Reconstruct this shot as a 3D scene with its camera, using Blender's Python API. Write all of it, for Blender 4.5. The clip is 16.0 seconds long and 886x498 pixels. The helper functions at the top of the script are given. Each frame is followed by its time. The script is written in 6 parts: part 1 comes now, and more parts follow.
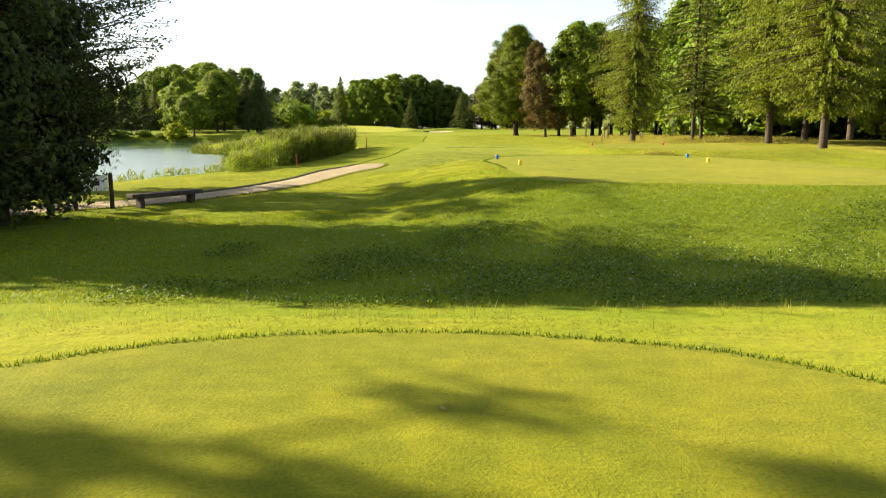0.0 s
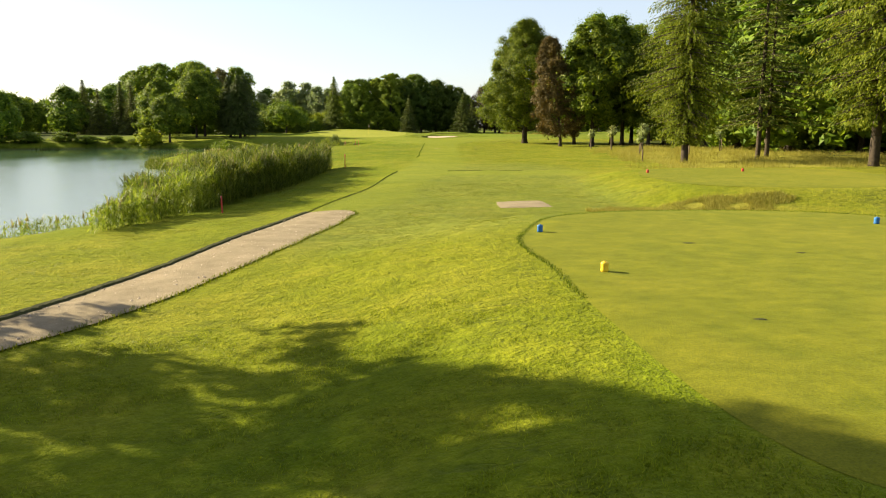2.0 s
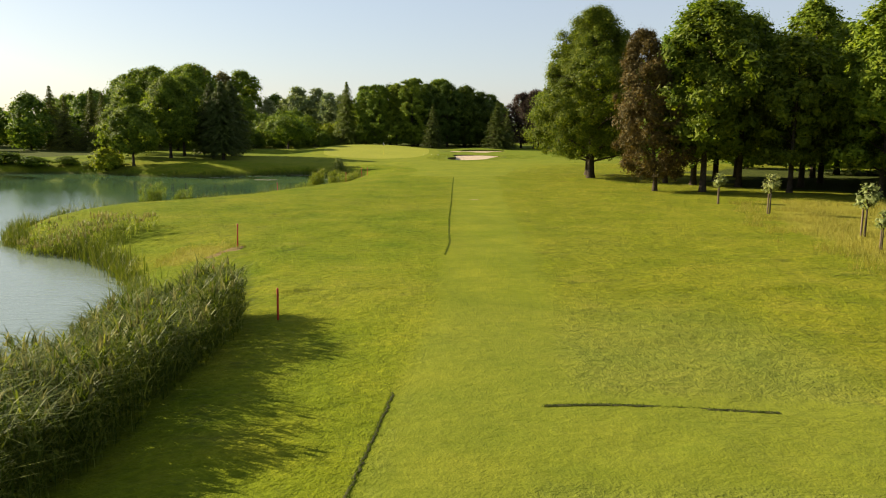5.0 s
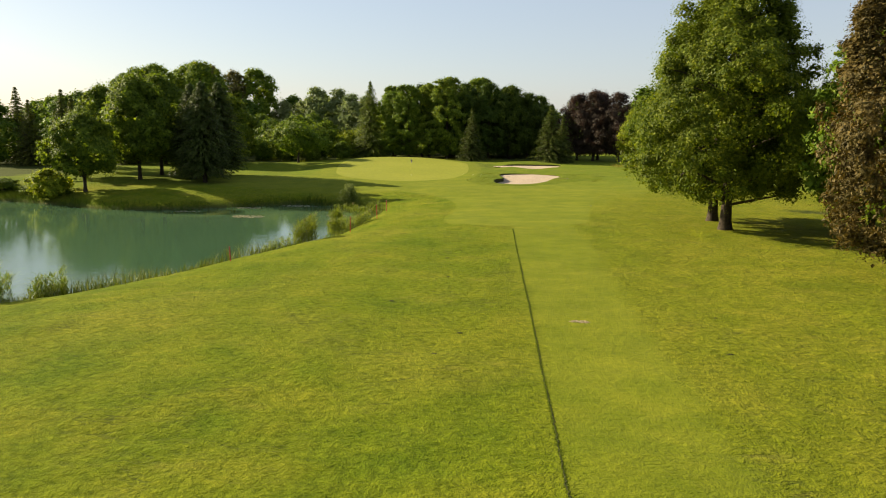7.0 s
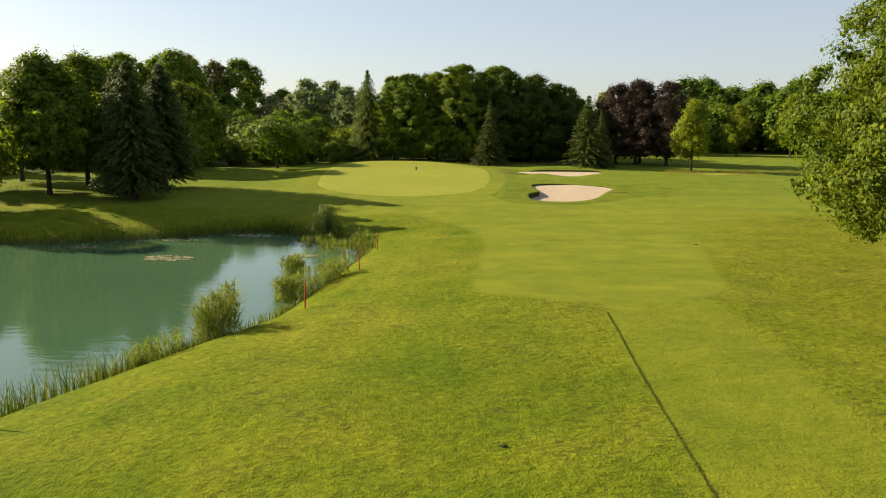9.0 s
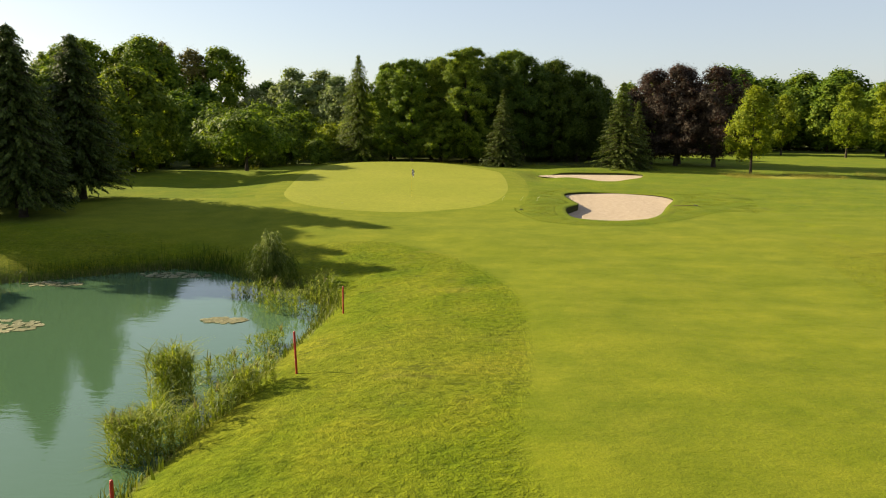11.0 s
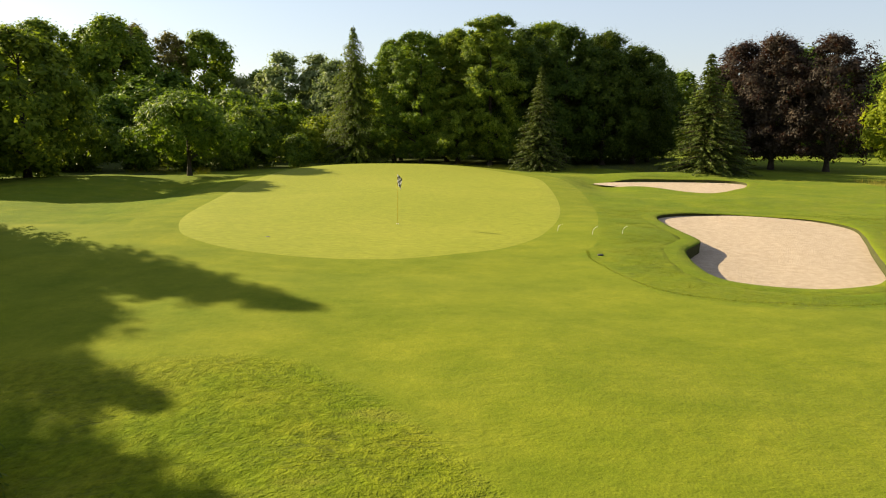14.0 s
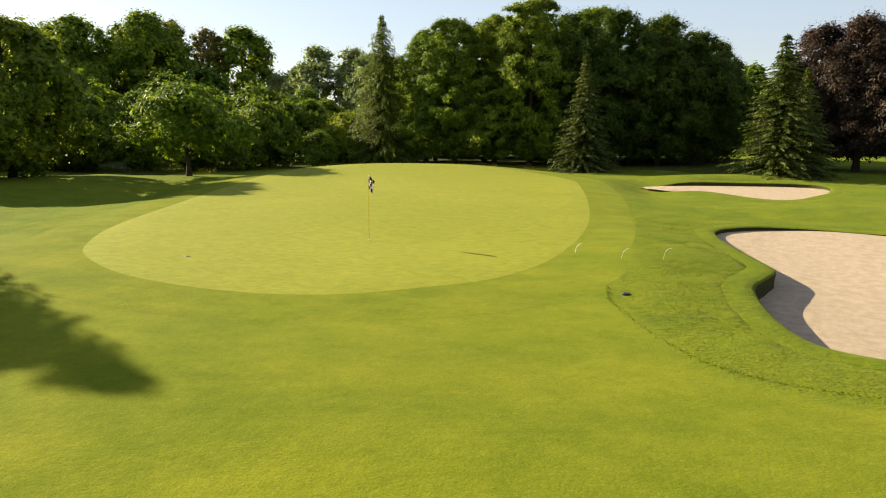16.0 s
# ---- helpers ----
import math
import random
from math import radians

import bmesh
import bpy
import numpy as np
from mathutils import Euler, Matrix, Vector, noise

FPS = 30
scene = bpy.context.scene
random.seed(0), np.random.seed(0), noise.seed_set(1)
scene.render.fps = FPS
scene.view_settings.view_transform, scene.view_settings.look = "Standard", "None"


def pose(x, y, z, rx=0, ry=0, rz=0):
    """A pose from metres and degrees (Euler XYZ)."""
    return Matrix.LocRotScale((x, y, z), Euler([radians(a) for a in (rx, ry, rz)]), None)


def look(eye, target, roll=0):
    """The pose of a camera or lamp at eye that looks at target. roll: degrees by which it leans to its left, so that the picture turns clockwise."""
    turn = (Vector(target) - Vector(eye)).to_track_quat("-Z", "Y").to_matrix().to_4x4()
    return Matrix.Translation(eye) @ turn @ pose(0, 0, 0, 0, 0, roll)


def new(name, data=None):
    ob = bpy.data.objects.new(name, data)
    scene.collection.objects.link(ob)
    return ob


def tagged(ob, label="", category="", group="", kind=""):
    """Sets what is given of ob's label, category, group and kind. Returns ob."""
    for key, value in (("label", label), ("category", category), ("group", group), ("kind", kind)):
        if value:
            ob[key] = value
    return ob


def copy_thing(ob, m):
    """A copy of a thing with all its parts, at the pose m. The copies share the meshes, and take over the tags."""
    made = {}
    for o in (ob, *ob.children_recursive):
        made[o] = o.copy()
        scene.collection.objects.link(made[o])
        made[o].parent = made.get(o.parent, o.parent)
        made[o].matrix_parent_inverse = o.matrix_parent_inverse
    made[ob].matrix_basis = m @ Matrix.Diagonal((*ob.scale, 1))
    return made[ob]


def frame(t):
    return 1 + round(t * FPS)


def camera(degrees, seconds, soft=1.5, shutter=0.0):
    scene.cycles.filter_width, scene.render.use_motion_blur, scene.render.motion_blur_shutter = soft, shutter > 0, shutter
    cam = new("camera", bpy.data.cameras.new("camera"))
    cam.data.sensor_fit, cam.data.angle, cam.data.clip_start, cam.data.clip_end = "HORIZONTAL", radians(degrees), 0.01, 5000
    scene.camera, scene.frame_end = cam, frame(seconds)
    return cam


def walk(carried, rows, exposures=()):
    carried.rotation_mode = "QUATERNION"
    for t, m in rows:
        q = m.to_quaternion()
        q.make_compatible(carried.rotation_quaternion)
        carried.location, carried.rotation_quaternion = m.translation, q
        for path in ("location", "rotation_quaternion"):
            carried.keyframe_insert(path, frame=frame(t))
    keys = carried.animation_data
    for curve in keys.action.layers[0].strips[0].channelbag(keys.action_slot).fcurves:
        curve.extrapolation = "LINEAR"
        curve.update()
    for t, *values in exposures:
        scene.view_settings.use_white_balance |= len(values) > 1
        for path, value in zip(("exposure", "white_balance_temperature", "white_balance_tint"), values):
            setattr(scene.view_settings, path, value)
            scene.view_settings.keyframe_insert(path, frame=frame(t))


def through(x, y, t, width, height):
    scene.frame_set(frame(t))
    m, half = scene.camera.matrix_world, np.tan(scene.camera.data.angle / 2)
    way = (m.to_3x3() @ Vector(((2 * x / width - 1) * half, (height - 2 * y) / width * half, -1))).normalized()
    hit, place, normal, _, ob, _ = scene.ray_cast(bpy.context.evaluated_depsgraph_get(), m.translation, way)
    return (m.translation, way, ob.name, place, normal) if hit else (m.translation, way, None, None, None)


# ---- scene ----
cam = camera(63.2, 16.0, soft=1.1)
METRES, EYE, TILT, LEAN, TURN = 135.0, 1.9, -9.6, 0.0, 0.0
ROWS = [
    (0.0, 0.0, 0.0, 0.0, 0.0, 0.0, 0.0),
    (0.5, 0.0004, 0.0175, 0.0045, 0.01, -0.02, 0.02),
    (1.0, 0.0006, 0.038, 0.009, -0.02, -0.01, -0.0),
    (1.5, 0.0008, 0.0633, 0.0145, 0.01, -0.02, -0.01),
    (2.0, 0.0006, 0.0913, 0.0223, 0.04, -0.01, -0.01),
    (2.5, 0.0001, 0.1201, 0.0313, 0.11, 0.01, -0.03),
    (3.0, -0.0003, 0.1499, 0.0398, 0.27, 0.05, -0.15),
    (3.5, -0.0016, 0.1795, 0.0475, 0.5, 0.1, -0.23),
    (4.0, -0.0034, 0.2102, 0.0553, 0.81, 0.14, -0.32),
    (6.5, -0.0198, 0.4271, 0.1081, 3.95, 0.1, -0.94),
    (7.0, -0.025, 0.473, 0.1185, 4.47, 0.05, -1.03),
    (7.5, -0.0304, 0.52, 0.1274, 4.68, 0.03, -1.03),
    (8.0, -0.0352, 0.5623, 0.1343, 4.78, -0.01, -1.03),
    (8.5, -0.0402, 0.6019, 0.1397, 4.87, -0.03, -1.02),
    (9.0, -0.0447, 0.6357, 0.1446, 4.92, -0.06, -0.98),
    (11.5, -0.0598, 0.7922, 0.1653, 5.15, -0.18, -0.92),
    (12.0, -0.0626, 0.8273, 0.1694, 5.15, -0.19, -0.91),
    (12.5, -0.0654, 0.8616, 0.1736, 5.48, -0.1, -0.98),
    (13.0, -0.0674, 0.8898, 0.1768, 6.06, -0.01, -1.12),
    (13.5, -0.0681, 0.9084, 0.1787, 6.54, 0.03, -1.18),
    (14.0, -0.0677, 0.9221, 0.18, 6.95, 0.05, -1.22),
    (14.5, -0.0664, 0.9357, 0.1815, 7.61, 0.05, -1.32),
    (15.0, -0.0639, 0.9491, 0.1829, 8.76, 0.05, -1.49),
    (15.5, -0.0609, 0.9622, 0.1843, 10.06, 0.05, -1.71),
    (16.0, -0.057, 0.9763, 0.1858, 11.57, 0.04, -1.94),
]
walk(cam, [(t, pose(0, 0, EYE, TILT, LEAN, TURN) @ pose(METRES * x, METRES * y, METRES * z, 90 + pitch, roll, yaw)) for t, x, y, z, yaw, pitch, roll in ROWS],
     exposures=[(0.0, 2.3), (0.5, 2.2), (1.0, 2.1), (1.5, 2.0), (2.0, 1.9), (2.5, 1.64), (4.0, 1.5), (7.0, 1.44), (11.5, 1.54), (14.5, 1.64), (16.0, 1.64)])

# ---- light ----
SUN_AZ, SUN_EL = 24.0, 24.0          # degrees ahead of due left, degrees above the horizon
to_sun = Vector((-math.cos(radians(SUN_AZ)) * math.cos(radians(SUN_EL)),
                 math.sin(radians(SUN_AZ)) * math.cos(radians(SUN_EL)), math.sin(radians(SUN_EL))))
sun_data = bpy.data.lights.new("sun", "SUN")
sun_data.energy, sun_data.angle, sun_data.color = 5.0, radians(0.53), (1.0, 0.86, 0.58)
sun = new("sun", sun_data)
sun.matrix_world = look((-90, 24, 60), tuple(Vector((-90, 24, 60)) - to_sun))

world = bpy.data.worlds.new("sky")
scene.world = world
world.use_nodes = True
wn = world.node_tree
sky = wn.nodes.new("ShaderNodeTexSky")
sky.sky_type, sky.sun_disc = "NISHITA", False
sky.sun_elevation = radians(SUN_EL)
sky.sun_rotation = math.atan2(to_sun.x, to_sun.y)
sky.air_density, sky.dust_density, sky.ozone_density = 1.1, 0.8, 1.6
haze = wn.nodes.new("ShaderNodeMix")          # thin even summer haze over the clear sky
haze.data_type = "RGBA"
haze.inputs[0].default_value = 0.45
haze.inputs[7].default_value = (5.0, 5.2, 5.95, 1.0)
wn.links.new(sky.outputs[0], haze.inputs[6])
wn.links.new(haze.outputs[2], wn.nodes["Background"].inputs[0])
wn.nodes["Background"].inputs[1].default_value = 0.05

# ---- small tools ----


def raw_mesh(name, verts, faces, material=None, smooth=False):
    """A mesh from an (n,3) array and an (m,k) array of corners."""
    verts, faces = np.asarray(verts, np.float32), np.asarray(faces, np.int32)
    me = bpy.data.meshes.new(name)
    k = faces.shape[1]
    me.vertices.add(len(verts))
    me.vertices.foreach_set("co", verts.ravel())
    me.loops.add(faces.size)
    me.loops.foreach_set("vertex_index", faces.ravel())
    me.polygons.add(len(faces))
    me.polygons.foreach_set("loop_start", np.arange(0, faces.size, k, dtype=np.int32))
    me.polygons.foreach_set("loop_total", np.full(len(faces), k, np.int32))
    me.polygons.foreach_set("use_smooth", np.full(len(faces), smooth))
    me.update(calc_edges=True)
    me.validate()
    if material:
        me.materials.append(material)
    return me


def part(name, data, material, parent, label=""):
    """Links a bmesh or a mesh as one mesh object under a thing or a part."""
    if isinstance(data, bmesh.types.BMesh):
        me = bpy.data.meshes.new(name)
        data.to_mesh(me)
        data.free()
    else:
        me = data
    if material and not me.materials:
        me.materials.append(material)
    ob = new(name, me)
    ob.parent = parent
    if label:
        tagged(ob, label)
    return ob


def thing(name, label, category, x=0, y=0, z=0, rz=0, group="", kind=""):
    ob = new(name)
    ob.matrix_basis = pose(x, y, z, 0, 0, rz)
    return tagged(ob, label, category, group, kind)


def curve_round(points, n=8):
    """A closed smooth outline through the points."""
    p = np.array(points, float)
    out = []
    for i in range(len(p)):
        a, b, c, d = p[i - 1], p[i], p[(i + 1) % len(p)], p[(i + 2) % len(p)]
        for t in np.linspace(0, 1, n, endpoint=False):
            out.append(0.5 * (2 * b + (c - a) * t + (2 * a - 5 * b + 4 * c - d) * t * t + (3 * b - a - 3 * c + d) * t ** 3))
    return np.array(out)


def curve_open(points, n=8):
    p = np.array(points, float)
    p = np.vstack([2 * p[0] - p[1], p, 2 * p[-1] - p[-2]])
    out = []
    for i in range(1, len(p) - 2):
        a, b, c, d = p[i - 1], p[i], p[i + 1], p[i + 2]
        for t in np.linspace(0, 1, n, endpoint=False):
            out.append(0.5 * (2 * b + (c - a) * t + (2 * a - 5 * b + 4 * c - d) * t * t + (3 * b - a - 3 * c + d) * t ** 3))
    return np.array(out + [p[-2]])


def sdf(outline, X, Y):
    """Signed distance to a closed outline, negative inside."""
    X, Y = np.asarray(X, float), np.asarray(Y, float)
    best = np.full(X.shape, 1e18)
    inside = np.zeros(X.shape, bool)
    q = np.roll(outline, -1, axis=0)
    for (ax, ay), (bx, by) in zip(outline, q):
        dx, dy = bx - ax, by - ay
        t = np.clip(((X - ax) * dx + (Y - ay) * dy) / (dx * dx + dy * dy + 1e-12), 0, 1)
        best = np.minimum(best, (X - ax - t * dx) ** 2 + (Y - ay - t * dy) ** 2)
        if ay != by:
            inside ^= ((ay > Y) != (by > Y)) & (X < (bx - ax) * (Y - ay) / (by - ay) + ax)
    return np.where(inside, -1, 1) * np.sqrt(best)


def step(a, b, v):
    t = np.clip((v - a) / (b - a), 0, 1)
    return t * t * (3 - 2 * t)


# ---- materials ----
def node_material(name):
    m = bpy.data.materials.new(name)
    m.use_nodes = True
    nt = m.node_tree
    nt.nodes.clear()
    out = nt.nodes.new("ShaderNodeOutputMaterial")
    return m, nt, out


class Net:
    """Short hand for building node trees."""

    def __init__(self, name):
        self.m, self.nt, self.out = node_material(name)
        self.co = self.nt.nodes.new("ShaderNodeTexCoord").outputs["Object"]

    def node(self, kind, **values):
        n = self.nt.nodes.new(kind)
        for k, v in values.items():
            n.inputs[k.replace("_", " ")].default_value = v
        return n

    def link(self, a, b):
        self.nt.links.new(a, b)

    def noise(self, scale, detail=4.0, rough=0.6, stretch=None, vec=None):
        n = self.node("ShaderNodeTexNoise", Scale=scale, Detail=detail, Roughness=rough)
        src = vec or self.co
        if stretch:
            mp = self.nt.nodes.new("ShaderNodeMapping")
            mp.inputs["Scale"].default_value = stretch
            self.link(src, mp.inputs[0])
            src = mp.outputs[0]
        self.link(src, n.inputs["Vector"])
        return n.outputs["Fac"]

    def ramp(self, fac, *stops):
        r = self.nt.nodes.new("ShaderNodeValToRGB")
        el = r.color_ramp.elements
        while len(el) < len(stops):
            el.new(0.5)
        for e, (p, c) in zip(el, stops):
            e.position = p
            e.color = (*c, 1) if len(c) == 3 else c
        self.link(fac, r.inputs[0])
        return r.outputs[0]

    def mix(self, fac, a, b, mode="MIX"):
        n = self.nt.nodes.new("ShaderNodeMix")
        n.data_type, n.blend_type = "RGBA", mode
        for v, i in ((fac, 0), (a, 6), (b, 7)):
            if isinstance(v, (int, float)):
                n.inputs[i].default_value = v
            elif isinstance(v, tuple):
                n.inputs[i].default_value = (*v, 1)
            else:
                self.link(v, n.inputs[i])
        return n.outputs[2]

    def math(self, op, a, b=0.0):
        n = self.nt.nodes.new("ShaderNodeMath")
        n.operation = op
        for v, i in ((a, 0), (b, 1)):
            if isinstance(v, (int, float)):
                n.inputs[i].default_value = v
            else:
                self.link(v, n.inputs[i])
        return n.outputs[0]

    def between(self, v, lo, hi):
        n = self.nt.nodes.new("ShaderNodeMapRange")
        n.inputs[1].default_value, n.inputs[2].default_value = lo, hi
        self.link(v, n.inputs[0])
        return n.outputs[0]

    def attr(self, name):
        n = self.nt.nodes.new("ShaderNodeAttribute")
        n.attribute_name = name
        return n.outputs["Fac"]

    def bump(self, height, strength, distance):
        n = self.nt.nodes.new("ShaderNodeBump")
        n.inputs["Strength"].default_value, n.inputs["Distance"].default_value = strength, distance
        self.link(height, n.inputs["Height"])
        return n.outputs[0]

    def surface(self, color, rough=0.8, normal=None, metal=0.0, spec=0.3, sheen=0.0):
        b = self.nt.nodes.new("ShaderNodeBsdfPrincipled")
        for key, v in (("Base Color", color), ("Roughness", rough), ("Normal", normal)):
            if v is None:
                continue
            if isinstance(v, (int, float)):
                b.inputs[key].default_value = v
            elif isinstance(v, tuple):
                b.inputs[key].default_value = (*v, 1)
            else:
                self.link(v, b.inputs[key])
        b.inputs["Metallic"].default_value = metal
        b.inputs["Specular IOR Level"].default_value = spec
        b.inputs["Sheen Weight"].default_value = sheen
        self.bsdf = b
        self.link(b.outputs[0], self.out.inputs[0])
        return self.m

    def leafy(self, color, rough=0.55, through=0.35, glow=(1.0, 1.0, 0.45)):
        """A leaf: a matt upper side that lets light through."""
        b = self.nt.nodes.new("ShaderNodeBsdfPrincipled")
        self.link(color, b.inputs["Base Color"])
        b.inputs["Roughness"].default_value = rough
        b.inputs["Specular IOR Level"].default_value = 0.1
        t = self.nt.nodes.new("ShaderNodeBsdfTranslucent")
        self.link(self.mix(1.0, color, glow, "MULTIPLY"), t.inputs[0])
        s = self.nt.nodes.new("ShaderNodeMixShader")
        s.inputs[0].default_value = through
        self.link(b.outputs[0], s.inputs[1])
        self.link(t.outputs[0], s.inputs[2])
        self.link(s.outputs[0], self.out.inputs[0])
        return self.m

    def island(self):
        return self.nt.nodes.new("ShaderNodeNewGeometry").outputs["Random Per Island"]

    def random(self):
        return self.nt.nodes.new("ShaderNodeObjectInfo").outputs["Random"]


def leaf_material(name, dark, mid, light, through=0.35, glow=(1.0, 1.0, 0.45)):
    n = Net(name)
    c = n.ramp(n.island(), (0.0, dark), (0.55, mid), (1.0, light))
    big = n.ramp(n.noise(0.45, 2.0), (0.3, (0.78, 0.8, 0.75)), (0.7, (1.15, 1.12, 1.0)))
    c = n.mix(1.0, c, big, "MULTIPLY")
    tone = n.ramp(n.random(), (0.0, (0.85, 0.92, 0.9)), (1.0, (1.12, 1.05, 1.0)))
    return n.leafy(n.mix(1.0, c, tone, "MULTIPLY"), through=through, glow=glow)


def turf_material(name, dark, light, dry, fine=55.0, bump=0.5, stripe=0.0, relief=0.03):
    n = Net(name)
    big = n.noise(0.16, 3.0)
    mid = n.noise(1.7, 4.0, 0.65)
    small = n.noise(fine, 3.0, 0.7)
    c = n.ramp(mid, (0.3, dark), (0.72, light))
    c = n.mix(n.between(big, 0.48, 0.75), c, dry)
    blotch = n.noise(4.5, 4.0, 0.7, (0.7, 1.2, 1.0))
    c = n.mix(0.6, c, n.ramp(blotch, (0.3, (0.6, 0.66, 0.5)), (0.7, (1.2, 1.17, 1.1))), "MULTIPLY")
    c = n.mix(0.55, c, n.ramp(small, (0.3, (0.45, 0.5, 0.4)), (0.7, (1.35, 1.3, 1.2))), "MULTIPLY")
    if stripe:
        w = n.node("ShaderNodeTexWave", Scale=stripe, Distortion=1.2, Detail=1.0)
        w.inputs["Detail Scale"].default_value = 0.6
        mp = n.nt.nodes.new("ShaderNodeMapping")
        mp.inputs["Rotation"].default_value = (0, 0, radians(90))
        n.link(n.co, mp.inputs[0])
        n.link(mp.outputs[0], w.inputs["Vector"])
        c = n.mix(0.5, c, n.ramp(w.outputs["Fac"], (0.2, (0.9, 0.92, 0.9)), (0.8, (1.08, 1.06, 1.0))), "MULTIPLY")
    h = n.math("ADD", small, n.math("MULTIPLY", mid, 2.0))
    m = n.surface(c, 0.85, n.bump(h, bump, relief), spec=0.04, sheen=0.045)
    n.bsdf.inputs["Sheen Roughness"].default_value = 0.45
    n.bsdf.inputs["Sheen Tint"].default_value = (0.85, 0.88, 0.35, 1)
    return m


TURF_GREEN = turf_material("putting_turf", (0.178, 0.195, 0.018), (0.208, 0.216, 0.022), (0.224, 0.226, 0.027), fine=90, bump=0.12, relief=0.01)
TURF_TEE = turf_material("tee_turf", (0.092, 0.106, 0.005), (0.15, 0.149, 0.008), (0.168, 0.157, 0.013), fine=45, bump=0.5, relief=0.02)


def ground_material():
    """Mown rough, with fairway, dry long grass and muddy banks by distance."""
    n = Net("grass_ground")
    big, mid = n.noise(0.11, 3.0), n.noise(1.3, 5.0, 0.68)
    tuft, small = n.noise(7.0, 4.0, 0.7), n.noise(48.0, 3.0, 0.7)
    patch, clump = n.noise(0.42, 4.0, 0.62), n.noise(4.6, 4.0, 0.64, (0.9, 1.1, 1.0))
    hump = n.noise(1.4, 3.0, 0.6)
    lush = n.ramp(patch, (0.3, (0.084, 0.119, 0.0045)), (0.5, (0.12, 0.144, 0.0065)), (0.7, (0.164, 0.168, 0.011)))
    c = n.ramp(patch, (0.3, (0.11, 0.13, 0.006)), (0.5, (0.146, 0.153, 0.009)), (0.7, (0.188, 0.176, 0.016)))
    c = n.mix(n.between(n.math("ADD", n.attr("lush"), n.math("MULTIPLY", n.math("SUBTRACT", patch, 0.5), 0.8)), 0.15, 0.85), c, lush)
    stale = n.math("SUBTRACT", 1.0, n.between(n.attr("short"), 1.4, 1.9))
    c = n.mix(n.math("MULTIPLY", n.between(big, 0.5, 0.72), n.math("MULTIPLY", stale, 0.6)), c, (0.204, 0.191, 0.02))
    mown = n.math("SUBTRACT", 0.92, n.math("MULTIPLY", n.attr("short"), 0.28))
    c = n.mix(mown, c, n.ramp(clump, (0.3, (0.62, 0.68, 0.55)), (0.5, (1.0, 1.0, 1.0)), (0.72, (1.28, 1.22, 1.25))), "MULTIPLY")
    c = n.mix(n.math("MULTIPLY", mown, 0.75), c, n.ramp(tuft, (0.3, (0.5, 0.56, 0.4)), (0.68, (1.25, 1.22, 1.1))), "MULTIPLY")
    # clover tone, plus the shade between grass blades put into the ground colour
    ground_dark = n.math("ADD", n.attr("clover"), n.math("MULTIPLY", n.math("SUBTRACT", mid, 0.5), 1.0))
    c = n.mix(n.math("MULTIPLY", n.between(ground_dark, 0.3, 0.8), 0.6), c, n.ramp(tuft, (0.3, (0.035, 0.062, 0.008)), (0.7, (0.08, 0.115, 0.014))))
    dull = n.math("ADD", n.attr("dull"), n.math("MULTIPLY", n.math("SUBTRACT", mid, 0.5), 0.5))
    c = n.mix(n.math("MULTIPLY", n.between(dull, 0.2, 0.8), 0.4), c, n.ramp(clump, (0.3, (0.085, 0.105, 0.028)), (0.7, (0.165, 0.178, 0.05))))
    # creases between the hummocks, their shadow gaps drawn as dark colour, gathered in patches
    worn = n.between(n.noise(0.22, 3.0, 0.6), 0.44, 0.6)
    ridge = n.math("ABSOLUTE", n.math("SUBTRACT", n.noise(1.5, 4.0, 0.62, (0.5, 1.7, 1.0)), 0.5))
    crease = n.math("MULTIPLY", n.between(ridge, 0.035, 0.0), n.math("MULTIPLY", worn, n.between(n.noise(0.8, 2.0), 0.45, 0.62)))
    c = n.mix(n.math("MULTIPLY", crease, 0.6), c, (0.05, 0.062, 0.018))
    straw = n.math("MULTIPLY", n.between(n.noise(0.75, 4.0, 0.65, (0.7, 1.6, 1.0)), 0.56, 0.7), worn)
    c = n.mix(n.math("MULTIPLY", straw, n.math("MULTIPLY", stale, 0.3)), c, (0.24, 0.199, 0.0375))
    fair = n.ramp(n.noise(0.5, 3.0), (0.3, (0.132, 0.148, 0.009)), (0.7, (0.17, 0.173, 0.014)))
    wave = n.node("ShaderNodeTexWave", Scale=0.09, Distortion=1.5, Detail=2.0)
    mp = n.nt.nodes.new("ShaderNodeMapping")
    mp.inputs["Rotation"].default_value = (0, 0, radians(88))
    n.link(n.co, mp.inputs[0])
    n.link(mp.outputs[0], wave.inputs["Vector"])
    fair = n.mix(0.28, fair, n.ramp(wave.outputs["Fac"], (0.2, (0.84, 0.9, 0.86)), (0.8, (1.1, 1.07, 1.0))), "MULTIPLY")
    fair = n.mix(0.9, fair, n.ramp(n.noise(0.7, 5.0, 0.68, (0.8, 1.2, 1.0)), (0.32, (0.66, 0.76, 0.66)), (0.68, (1.14, 1.09, 1.18))), "MULTIPLY")
    fair = n.mix(0.5, fair, n.ramp(n.noise(6.0, 5.0, 0.75), (0.3, (0.7, 0.78, 0.66)), (0.7, (1.16, 1.12, 1.2))), "MULTIPLY")
    fair = n.mix(0.6, fair, n.ramp(n.noise(26.0, 4.0, 0.75), (0.3, (0.6, 0.66, 0.5)), (0.7, (1.22, 1.18, 1.25))), "MULTIPLY")
